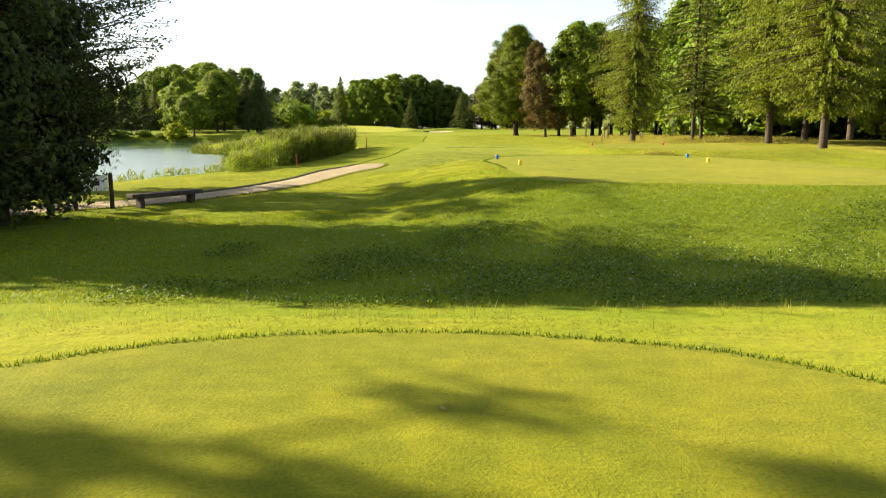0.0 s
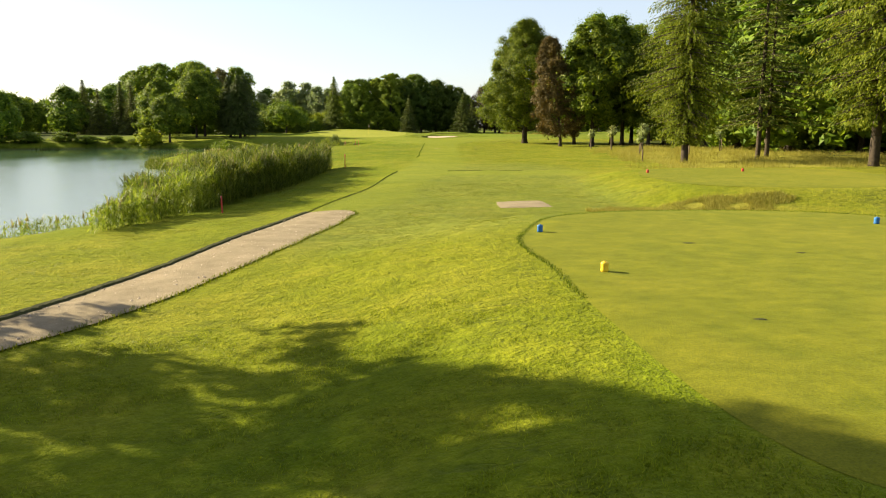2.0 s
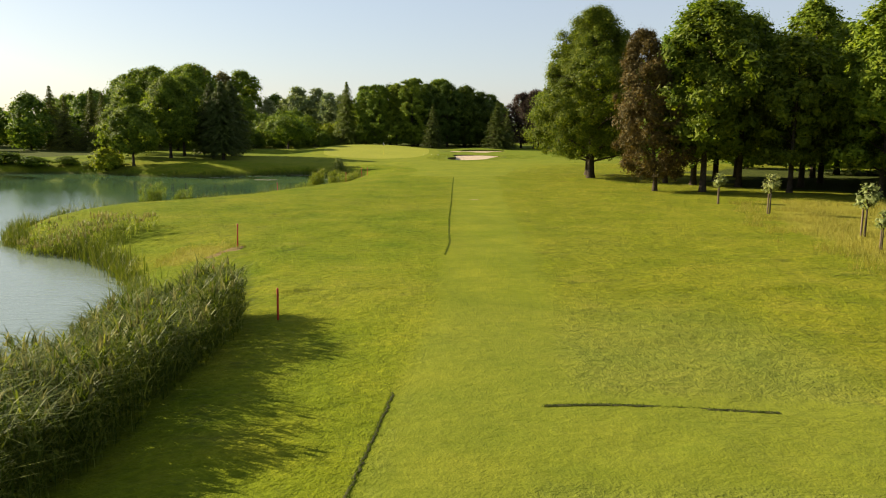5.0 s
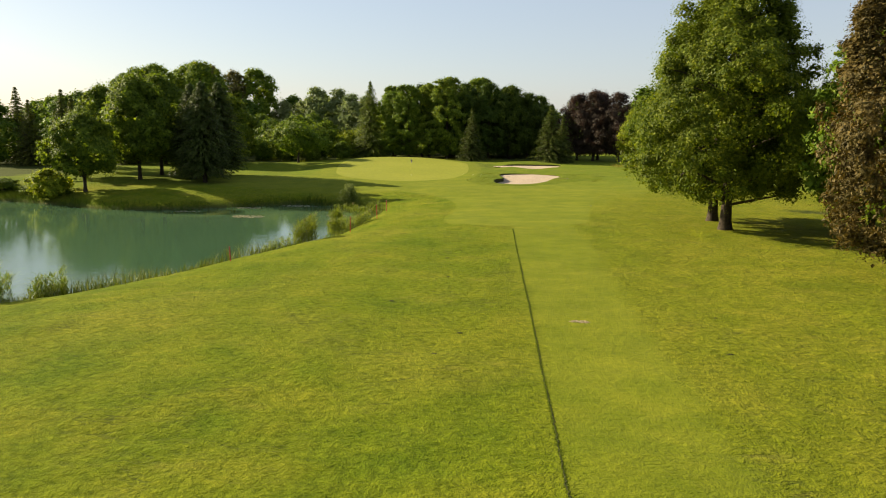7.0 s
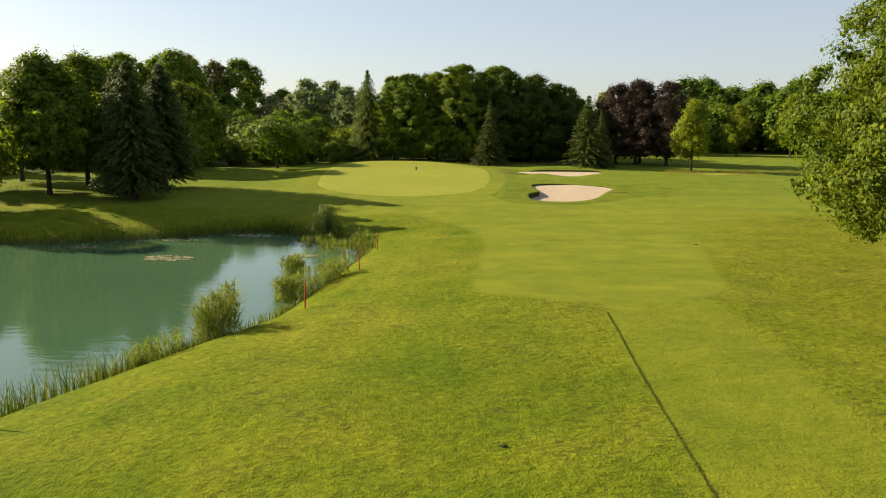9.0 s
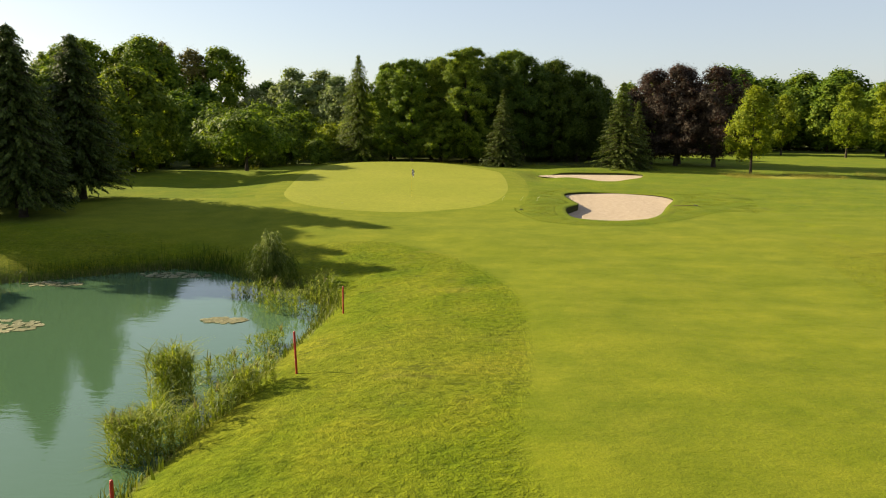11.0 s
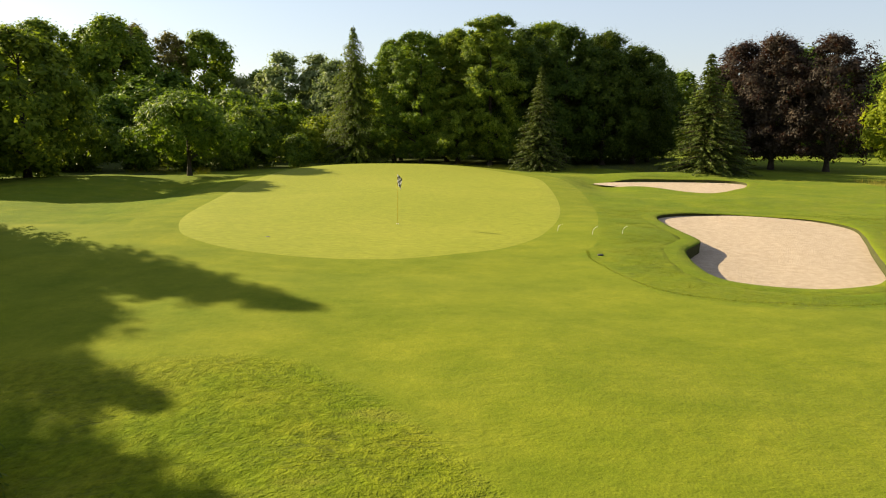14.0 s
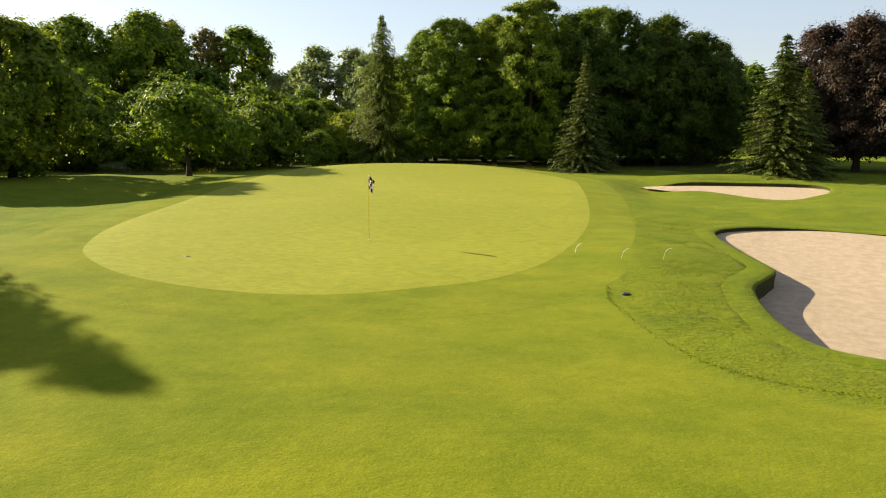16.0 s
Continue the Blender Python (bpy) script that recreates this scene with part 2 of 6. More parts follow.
    edge = n.math("ADD", n.attr("fairway"), n.math("MULTIPLY", n.math("SUBTRACT", tuft, 0.5), 0.35))
    on_fair = n.math("MULTIPLY", n.between(edge, 0.22, -0.22), 0.85)
    soft = n.math("ADD", n.attr("lane"), n.math("MULTIPLY", n.math("SUBTRACT", mid, 0.5), 1.2))
    on_fair = n.math("MAXIMUM", on_fair, n.math("MULTIPLY", n.between(soft, 0.35, -0.35), 0.6))
    c = n.mix(on_fair, c, fair)
    dry = n.ramp(tuft, (0.3, (0.176, 0.161, 0.0225)), (0.7, (0.272, 0.226, 0.0425)))
    c = n.mix(n.math("MULTIPLY", n.between(n.math("ADD", n.attr("dry"), n.math("MULTIPLY", n.math("SUBTRACT", mid, 0.5), 0.9)), 0.35, 0.75), 0.8), c, dry)
    mud = n.ramp(tuft, (0.3, (0.045, 0.05, 0.018)), (0.7, (0.11, 0.11, 0.04)))
    c = n.mix(n.between(n.math("ADD", n.attr("shore"), n.math("MULTIPLY", n.math("SUBTRACT", mid, 0.5), 0.8)), 0.55, 0.0), c, mud)
    # woodland floor, with the shade under the trees darkened into its colour
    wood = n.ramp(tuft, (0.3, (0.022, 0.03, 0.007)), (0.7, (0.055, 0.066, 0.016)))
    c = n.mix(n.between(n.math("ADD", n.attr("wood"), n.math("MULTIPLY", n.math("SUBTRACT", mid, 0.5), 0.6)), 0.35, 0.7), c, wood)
    c = n.mix(0.45, c, n.ramp(small, (0.3, (0.5, 0.5, 0.45)), (0.7, (1.3, 1.3, 1.2))), "MULTIPLY")
    h = n.math("ADD", n.math("MULTIPLY", small, 0.25), n.math("ADD", n.math("MULTIPLY", n.noise(19.0, 3.0, 0.6), 0.9), n.math("MULTIPLY", clump, 1.7)))
    h = n.math("ADD", h, n.math("SUBTRACT", n.math("MULTIPLY", hump, 1.8), n.math("MULTIPLY", crease, 0.5)))
    strength = n.nt.nodes.new("ShaderNodeMapRange")
    n.link(on_fair, strength.inputs[0])
    strength.inputs[3].default_value, strength.inputs[4].default_value = 1.0, 0.13
    nb = n.nt.nodes.new("ShaderNodeBump")
    nb.inputs["Distance"].default_value = 0.07
    n.link(n.math("MULTIPLY", strength.outputs[0], n.math("SUBTRACT", 1.0, n.math("MULTIPLY", n.attr("short"), 0.3))), nb.inputs["Strength"])
    n.link(h, nb.inputs["Height"])
    c = n.mix(1.0, c, (0.99, 1.04, 0.95), "MULTIPLY")
    m = n.surface(c, 0.95, nb.outputs[0], spec=0.02, sheen=0.045)
    n.bsdf.inputs["Sheen Roughness"].default_value = 0.45
    n.bsdf.inputs["Sheen Tint"].default_value = (0.85, 0.88, 0.35, 1)
    return m


def grain_material(name, dark, light, scale=3.0, fine=60.0, rough=0.9, bump=0.4, relief=0.02, spec=0.2):
    n = Net(name)
    c = n.ramp(n.noise(scale, 5.0, 0.65), (0.3, dark), (0.7, light))
    f = n.noise(fine, 3.0, 0.7)
    c = n.mix(0.5, c, n.ramp(f, (0.3, (0.65, 0.65, 0.65)), (0.7, (1.25, 1.25, 1.25))), "MULTIPLY")
    return n.surface(c, rough, n.bump(n.math("ADD", f, n.noise(scale * 2, 3.0)), bump, relief), spec=spec)


def paint_material(name, color, rough=0.45, spec=0.4):
    n = Net(name)
    worn = n.noise(9.0, 5.0, 0.7)
    a = tuple(v * 0.72 for v in color)
    c = n.ramp(worn, (0.3, a), (0.65, color))
    return n.surface(c, rough, n.bump(worn, 0.15, 0.004), spec=spec)


GROUND = ground_material()
SAND = grain_material("bunker_sand", (0.36, 0.28, 0.2), (0.49, 0.39, 0.29), 4.0, 45, 0.95, 0.9, 0.05, 0.1)
GRAVEL = grain_material("path_gravel", (0.175, 0.138, 0.082), (0.27, 0.218, 0.138), 1.6, 45, 0.95, 0.6, 0.03, 0.1)
SOIL_PALE = grain_material("dry_earth", (0.16, 0.13, 0.06), (0.36, 0.29, 0.17), 6.0, 40, 0.95, 0.6, 0.03, 0.1)
EARTH_RED = grain_material("reddish_earth", (0.11, 0.075, 0.035), (0.23, 0.16, 0.08), 5.0, 40, 0.95, 0.6, 0.03, 0.1)
PEBBLE = grain_material("pebble_stone", (0.32, 0.25, 0.18), (0.55, 0.46, 0.36), 8.0, 60, 0.9, 0.3, 0.01)
SOIL = grain_material("turf_soil", (0.035, 0.04, 0.012), (0.07, 0.07, 0.025), 6.0, 60, 0.95, 0.6, 0.03, 0.1)
BARK = grain_material("bark", (0.03, 0.024, 0.017), (0.085, 0.066, 0.048), 5.0, 30, 0.95, 0.8, 0.04, 0.1)
BARK_PINE = grain_material("bark_conifer", (0.035, 0.028, 0.02), (0.085, 0.066, 0.048), 5.0, 28, 0.95, 0.8, 0.04, 0.1)
DARK_WOOD = grain_material("weathered_timber", (0.026, 0.021, 0.018), (0.07, 0.055, 0.044), 5.0, 70, 0.85, 0.4, 0.01, 0.08)
POST_WOOD = grain_material("post_timber", (0.12, 0.085, 0.055), (0.22, 0.17, 0.12), 6.0, 70, 0.85, 0.4, 0.01)
RED_PAINT = paint_material("red_paint", (0.42, 0.035, 0.02))
YELLOW_PAINT = paint_material("yellow_paint", (0.75, 0.50, 0.02))
BLUE_PAINT = paint_material("blue_paint", (0.02, 0.13, 0.36))
WHITE_PAINT = paint_material("white_paint", (0.75, 0.75, 0.72))
BLACK_PAINT = paint_material("black_paint", (0.02, 0.02, 0.022))

LEAF_MAPLE = leaf_material("leaf_maple", (0.06, 0.094, 0.008), (0.115, 0.158, 0.013), (0.2, 0.235, 0.022), 0.42)
LEAF_OAK = leaf_material("leaf_oak", (0.08125, 0.1313, 0.0125), (0.15, 0.225, 0.02), (0.25, 0.3125, 0.0325), 0.42)
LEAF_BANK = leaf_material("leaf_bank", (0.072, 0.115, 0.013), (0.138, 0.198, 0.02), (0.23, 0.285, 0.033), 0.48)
LEAF_DARK = leaf_material("leaf_dark", (0.06739, 0.1193, 0.01404), (0.1264, 0.1966, 0.02246), (0.2106, 0.2808, 0.0337), 0.4)
LEAF_LIGHT = leaf_material("leaf_light", (0.14, 0.19, 0.012), (0.24, 0.29, 0.022), (0.36, 0.38, 0.036), 0.5)
LEAF_SILVER = leaf_material("leaf_silver", (0.1452, 0.1876, 0.0726), (0.2299, 0.2722, 0.115), (0.3388, 0.3751, 0.1815), 0.42, (1.0, 1.0, 0.6))
LEAF_PURPLE = leaf_material("leaf_purple", (0.03, 0.022, 0.018), (0.056, 0.04, 0.03), (0.1, 0.074, 0.054), 0.3, (1.0, 0.5, 0.4))
LEAF_BROWN = leaf_material("leaf_brown", (0.055, 0.05, 0.02), (0.095, 0.078, 0.028), (0.14, 0.11, 0.038), 0.3, (1.0, 0.85, 0.4))
LEAF_OLIVE = leaf_material("leaf_olive", (0.11, 0.105, 0.035), (0.17, 0.16, 0.055), (0.24, 0.225, 0.08), 0.4, (1.0, 0.95, 0.5))
NEEDLE_FIR = leaf_material("needle_fir", (0.08, 0.11, 0.012), (0.14, 0.175, 0.02), (0.21, 0.235, 0.034), 0.35)
NEEDLE_LARCH = leaf_material("needle_larch", (0.078, 0.11, 0.009), (0.138, 0.175, 0.0135), (0.215, 0.24, 0.0225), 0.38)
NEEDLE_SPRUCE = leaf_material("needle_spruce", (0.045, 0.065, 0.013), (0.092, 0.115, 0.02), (0.155, 0.17, 0.03), 0.25)
# grove foliage in two tones, sunlit and shaded, with the light in the colour
LEAF_GROVE_LIT = leaf_material("leaf_grove_lit", (0.09, 0.145, 0.016), (0.18, 0.255, 0.028), (0.29, 0.35, 0.045), 0.45)
LEAF_GROVE_SHADED = leaf_material("leaf_grove_shaded", (0.04, 0.07, 0.01), (0.075, 0.115, 0.016), (0.125, 0.17, 0.024), 0.35)
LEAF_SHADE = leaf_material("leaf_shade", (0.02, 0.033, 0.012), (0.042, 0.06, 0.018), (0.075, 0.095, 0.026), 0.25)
NEEDLE_CYPRESS = leaf_material("needle_cypress", (0.035, 0.055, 0.014), (0.07, 0.095, 0.022), (0.12, 0.145, 0.032), 0.25)
NEEDLE_PINE = leaf_material("needle_pine", (0.0676, 0.0936, 0.0156), (0.1268, 0.156, 0.026), (0.2028, 0.2184, 0.039), 0.25)
REED_LEAF = leaf_material("reed_leaf", (0.06, 0.09, 0.01), (0.115, 0.15, 0.02), (0.21, 0.23, 0.05), 0.25)
REED_BED = leaf_material("reed_bed_leaf", (0.04, 0.066, 0.007), (0.11, 0.142, 0.016), (0.255, 0.27, 0.058), 0.42)
REED_LIT = leaf_material("reed_leaf_light", (0.11, 0.165, 0.016), (0.195, 0.25, 0.032), (0.29, 0.325, 0.065), 0.45)
HOLLOW_LEAF = leaf_material("hollow_clover", (0.034, 0.066, 0.006), (0.06, 0.1, 0.009), (0.1, 0.145, 0.015), 0.35)
PLUME = leaf_material("reed_plume", (0.15, 0.145, 0.05), (0.22, 0.21, 0.085), (0.3, 0.28, 0.13), 0.3, (1.0, 0.95, 0.7))
BLADE = leaf_material("grass_blade", (0.105, 0.132, 0.006), (0.14, 0.162, 0.009), (0.185, 0.192, 0.016), 0.42)
BLADE_DARK = leaf_material("rough_blade", (0.048, 0.085, 0.005), (0.08, 0.12, 0.008), (0.13, 0.165, 0.015), 0.4)
BLADE_HOLLOW = leaf_material("hollow_blade", (0.12, 0.168, 0.006), (0.195, 0.238, 0.01), (0.28, 0.305, 0.02), 0.5)
BLADE_DRY = leaf_material("dry_blade", (0.17, 0.165, 0.03), (0.265, 0.24, 0.05), (0.37, 0.315, 0.085), 0.4, (1.0, 0.95, 0.6))
CLOVER = leaf_material("clover_flower", (0.45, 0.46, 0.38), (0.6, 0.6, 0.52), (0.75, 0.74, 0.68), 0.2, (1.0, 1.0, 0.9))
LILY = leaf_material("lily_pad", (0.15, 0.145, 0.085), (0.25, 0.23, 0.14), (0.36, 0.33, 0.22), 0.15)


def water_material():
    n = Net("pond_water")
    deep = n.ramp(n.noise(0.03, 2.0), (0.3, (0.045, 0.095, 0.048)), (0.7, (0.066, 0.12, 0.062)))
    ripple = n.math("ADD", n.noise(1.6, 3.0, 0.6, (0.6, 1.6, 1.0)), n.math("MULTIPLY", n.noise(7.0, 2.0), 0.3))
    sep = n.nt.nodes.new("ShaderNodeSeparateXYZ")
    n.link(n.co, sep.inputs[0])
    calm = n.math("ADD", sep.outputs[1], n.math("MULTIPLY", n.noise(0.05, 2.0), 40.0))
    # nearer water gets a paler body colour to imitate the bright sky reflected there
    sky_pale = n.between(calm, 125.0, 95.0)
    deep = n.mix(sky_pale, deep, (0.125, 0.16, 0.135))
    nb = n.nt.nodes.new("ShaderNodeBump")
    nb.inputs["Distance"].default_value = 0.07
    amount = n.nt.nodes.new("ShaderNodeMapRange")
    n.link(calm, amount.inputs[0])
    amount.inputs[1].default_value, amount.inputs[2].default_value = 108, 142
    amount.inputs[3].default_value, amount.inputs[4].default_value = 0.3, 0.05
    n.link(amount.outputs[0], nb.inputs["Strength"])
    n.link(ripple, nb.inputs["Height"])
    gloss = n.nt.nodes.new("ShaderNodeMapRange")
    n.link(calm, gloss.inputs[0])
    gloss.inputs[1].default_value, gloss.inputs[2].default_value = 100, 140
    gloss.inputs[3].default_value, gloss.inputs[4].default_value = 0.2, 0.02
    m = n.surface(deep, gloss.outputs[0], nb.outputs[0], spec=0.5)
    n.bsdf.inputs["IOR"].default_value = 1.52
    return m


WATER = water_material()

# ---- plan of the place ----
POND_Z = -0.9
pond = curve_round([(-24, 20), (-18.5, 26), (-15.6, 30.5), (-13.8, 35), (-12.0, 39), (-11.0, 44), (-10.4, 51), (-10.6, 58),
                    (-12.5, 64), (-16.0, 70), (-20.0, 74), (-25.5, 77.5), (-28.2, 83), (-28.3, 89), (-25.5, 93), (-22.5, 96.5), (-20.4, 101),
                    (-18.7, 106), (-16.8, 110.8), (-15.4, 114.5), (-15.0, 119), (-14.8, 124.5), (-14.6, 129), (-14.9, 132.2), (-17.0, 135),
                    (-20.6, 137.8), (-24, 139.4), (-28, 137), (-34, 133.5), (-41, 132.3), (-49, 136), (-57, 138.5), (-66, 135),
                    (-78, 128), (-90, 105), (-88, 70), (-66, 38), (-44, 20)], 5)
green = curve_round([(-22.9, 153.0), (-24.4, 156.5), (-25.6, 162), (-27.0, 170), (-27.2, 178), (-24.5, 184.5), (-19, 187), (-13, 186), (-9.2, 181),
                     (-8.0, 172), (-7.6, 162), (-8.3, 155), (-9.7, 151.6), (-11.6, 150.1), (-13.6, 149.1), (-16.2, 149.0), (-19.2, 149.8), (-21.5, 151.3)], 6)
collar = curve_round([(-24.5, 151.6), (-26.4, 156.5), (-27.6, 162), (-29.0, 170), (-29.2, 179), (-26, 186.5), (-19, 189), (-12, 187.5), (-7.6, 182),
                      (-6.4, 172), (-6.1, 162), (-6.6, 155), (-7.2, 151.2), (-9.6, 148.6), (-13.4, 147.3), (-16.4, 147.2), (-19.8, 148.0), (-22.6, 149.5)], 6)
bunker_a = curve_round([(-3.45, 160.6), (-2.2, 162.2), (-0.5, 162.6), (1.2, 162.3), (3.4, 161.2), (4.3, 158.9), (3.7, 156.2), (2.85, 153.6), (2.3, 151.8), (1.6, 149.6),
                        (0.6, 147.7), (-0.4, 147.0), (-1.6, 146.7), (-3.0, 146.95), (-3.8, 147.6), (-4.1, 149.2), (-4.0, 151.4), (-3.4, 152.8), (-3.0, 154.0), (-3.3, 156.6)], 8)
bunker_b = curve_round([(-4.6, 181.4), (-2.4, 183.0), (1.2, 183.4), (4.8, 183.0), (6.2, 181.4), (5.0, 177.4), (2.6, 173.6), (0.8, 173.8), (-1.2, 177.2), (-3.4, 179.4)], 8)
tee_a = curve_round([(-6.5, -9), (-6.6, 0), (-5.0, 3.2), (-3.1, 4.7), (-2.0, 5.35), (-0.4, 5.62), (1.2, 5.4), (2.6, 4.7), (3.6, 3.0), (4.2, -1), (3.8, -9)], 6)
tee_b = curve_round([(1.75, 27.2), (1.5, 25.6), (1.75, 23.5), (1.9, 21.0), (2.25, 17.8), (3.0, 16.5), (4.8, 16.2), (7.5, 15.7), (10.5, 15.6), (12.2, 17.0),
                     (12.6, 22), (12.0, 26), (10.6, 29.5), (8.4, 30.7), (5.0, 30.7), (2.7, 29.6)], 6)
tee_c = curve_round([(8.8, 40.2), (8.7, 44), (9.4, 46.9), (10.8, 48.7), (15, 49.4), (18.6, 48.0), (19.4, 43), (18.2, 38.6), (13.4, 37.4), (10, 38.2)], 6)
fairway = curve_round([(-7.3, 116), (-5.0, 114.2), (-2.2, 113.6), (0.6, 114.2), (2.7, 116.5), (3.4, 121), (5.4, 133), (7.0, 144), (7.0, 150.4), (4.8, 149.8), (1.8, 146.4),
                       (-0.8, 144.8), (-3.8, 144.7), (-5.8, 145.8), (-7.0, 149.0), (-9, 152), (-16, 153), (-26, 154.5), (-34, 155), (-38, 148), (-34, 143.5), (-26, 141.8), (-18.7, 140.4), (-14.4, 140.4),
                       (-12.4, 139.0), (-10.4, 136.8), (-8.6, 133.6), (-7.3, 129), (-7.1, 123)], 6)
lane = curve_round([(-4.1, 36.9), (-3.3, 42), (-2.7, 48), (-2.35, 54), (-1.95, 70), (-2.2, 90), (-2.4, 113.5), (1.6, 113.5), (1.5, 90), (1.6, 70), (1.2, 56), (0.2, 51), (-0.8, 44), (-1.4, 39.5), (-2.3, 37.0)], 6)
apron = curve_round([(5, 128), (9, 136), (17, 143), (27, 148), (27, 152.6), (14, 151.7), (9.0, 150.9), (6, 150.2), (4.5, 146), (4, 136)], 6)
strip = curve_round([(-1.5, 53.3), (2.5, 53.2), (7.0, 52.6), (8.0, 51.0), (6.6, 49.3), (3, 49.4), (-0.5, 49.7), (-1.9, 51.5)], 6)
def even(path, n):
    """The path again as n points, evenly spread."""
    s = np.concatenate([[0], np.cumsum(np.linalg.norm(np.diff(path, axis=0), axis=1))])
    k = np.linspace(0, s[-1], n)
    return np.column_stack([np.interp(k, s, path[:, 0]), np.interp(k, s, path[:, 1])])


path_left = curve_open([(-14.5, 15.8), (-11.6, 17.9), (-9.1, 19.8), (-7.6, 21.3), (-6.5, 23.0), (-5.9, 25.7), (-5.45, 28.2), (-4.85, 32.5), (-4.6, 35.4), (-4.42, 36.3)], 8)
path_right = curve_open([(-13.8, 14.4), (-10.9, 16.4), (-8.3, 18.7), (-6.75, 20.1), (-5.3, 22.2), (-4.55, 24.1), (-4.05, 26.2), (-3.55, 28.6), (-3.1, 32.2), (-2.8, 35.3), (-2.95, 36.25)], 8)
path_left, path_right = even(path_left, 110), even(path_right, 110)
wander = np.convolve(np.random.default_rng(3).normal(0, 1, 114), np.ones(5) / 5, mode="valid")
path_right = path_right + np.column_stack([0.06 * wander, 0.03 * wander[::-1]])
slit = curve_open([(-4.42, 36.3), (-4.3, 37.6), (-3.75, 40.6), (-3.1, 44.2), (-2.8, 48), (-2.5, 53.2)], 8)
slit_far = curve_open([(-1.95, 67.6), (-1.86, 70.8), (-2.0, 75.4), (-2.08, 79.8), (-2.2, 90.2), (-2.38, 102), (-2.5, 112.2)], 8)
strip_edge = curve_open([(0.3, 52.5), (1.5, 52.55), (3.2, 52.4), (4.4, 52.3)], 8)

profile_y = np.arange(-60.0, 420.0, 1.0)
profile_z = np.interp(profile_y, [-60, 4.8, 6.4, 9, 14, 19, 24, 37, 42, 50, 60, 90, 112, 128, 138, 146, 150, 185, 200, 260, 420],
                      [.26, .26, .16, -.25, -.33, -.16, -.04, .07, .18, .42, .5, .57, .57, .5, .58, .85, .98, 1.3, 1.3, 1.5, 1.6])
kernel = np.exp(-np.linspace(-3, 3, 9) ** 2 / 2)
profile_z = np.convolve(np.pad(profile_z, 4, mode="edge"), kernel / kernel.sum(), mode="valid")


def waves(X, Y):
    return 0.03 * np.sin(X * 0.43 + 1.3 * np.sin(Y * 0.21)) * np.sin(Y * 0.37 + 0.8) + 0.02 * np.sin(X * 0.9 + Y * 0.6)


def mound(X, Y, x, y, rx, ry, h):
    return h * np.exp(-((X - x) / rx) ** 2 - ((Y - y) / ry) ** 2)


def land(X, Y):
    """Height of the turf, before bunkers are dug."""
    X, Y = np.asarray(X, float), np.asarray(Y, float)
    h = np.interp(Y, profile_y, profile_z) + waves(X, Y)
    h = h + 0.35 * step(6, 22, X) * step(20, 45, Y) * (1 - step(60, 110, Y))
    h = h + mound(X, Y, 9, 13.5, 9, 3.5, 0.15) + mound(X, Y, -0.5, 23, 3.5, 8, 0.2)
    w = 1 - step(-0.3, 4.8, sdf(tee_b, X, Y))
    h = h * (1 - w) + (0.7 + 0.004 * (Y - 23)) * w
    w = 1 - step(0.0, 3.0, sdf(tee_c, X, Y))
    h = h * (1 - w) + 0.76 * w
    w = 1 - step(0.0, 1.6, sdf(tee_a, X, Y))
    h = h * (1 - w) + 0.27 * w
    w = 1 - step(-1.0, 7.0, sdf(green, X, Y))
    tilt = 1.0 + 0.0335 * (Y - 150) - 0.010 * (X + 16) - mound(X, Y, -9, 184, 6, 8, 0.45) + 0.05 * np.sin(X * 0.3) * np.sin(Y * 0.2)
    h = h * (1 - w) + tilt * w
    h = h + mound(X, Y, -5.6, 154, 2.2, 5, 0.22) + mound(X, Y, 1, 186.5, 6, 2.6, 0.35) + mound(X, Y, 2, 167.5, 5, 2.5, 0.15)
    h = h + mound(X, Y, -33, 169, 4, 5, -0.45) + mound(X, Y, -42, 176, 8, 6, 0.35)
    h = h + mound(X, Y, -4.4, 178.5, 1.7, 6, -0.5)
    d = sdf(pond, X, Y)
    f = np.interp(d, [0, 0.35, 1.0, 2.2, 4.5, 9.0], [0.03, 0.2, 0.42, 0.62, 0.84, 1.0])
    out = POND_Z + (h - POND_Z) * f
    return np.where(d > 0, out, POND_Z + np.maximum(0.03 * (h - POND_Z) + 0.5 * d, -1.6))


def sand_a(X, Y):
    return 0.42 + 0.037 * (np.asarray(Y) - 147) + 0.02 * np.sin(np.asarray(X) * 1.3) + 0.05 * np.exp(-(np.asarray(X) - 5) ** 2 / 4)


def sand_b(X, Y):
    return 0.98 + 0.012 * (np.asarray(Y) - 173) + 0.0 * np.asarray(X)


def dug(X, Y):
    """Height of the ground sheet, with the bunkers and the path bed."""
    h = land(X, Y)
    for outline, floor in ((bunker_a, sand_a), (bunker_b, sand_b)):
        d = sdf(outline, X, Y)
        h = np.where(d < 0.28, np.minimum(h, floor(X, Y) - 0.12), h)
    return h


def gz(x, y):
    return float(land(np.array([x]), np.array([y]))[0])


# ---- ground ----
def spaced(*runs):
    out = []
    for a, b, s in runs:
        out += list(np.arange(a, b - 1e-6, s))
    return np.array(out + [runs[-1][1]])


gx = spaced((-1500, -300, 200), (-300, -100, 20), (-100, -46, 3), (-46, -30, 1), (-30, 9, 0.33), (9, 24, 0.8), (24, 60, 3), (60, 300, 20), (300, 1500, 200))
gy = spaced((-300, -60, 30), (-60, -10, 4), (-10, 62, 0.33), (62, 110, 0.5), (110, 168, 0.33), (168, 192, 0.6), (192, 240, 2.5), (240, 500, 20), (500, 2000, 150))
GX, GY = np.meshgrid(gx, gy)
X, Y = GX.ravel(), GY.ravel()
Z = dug(X, Y)
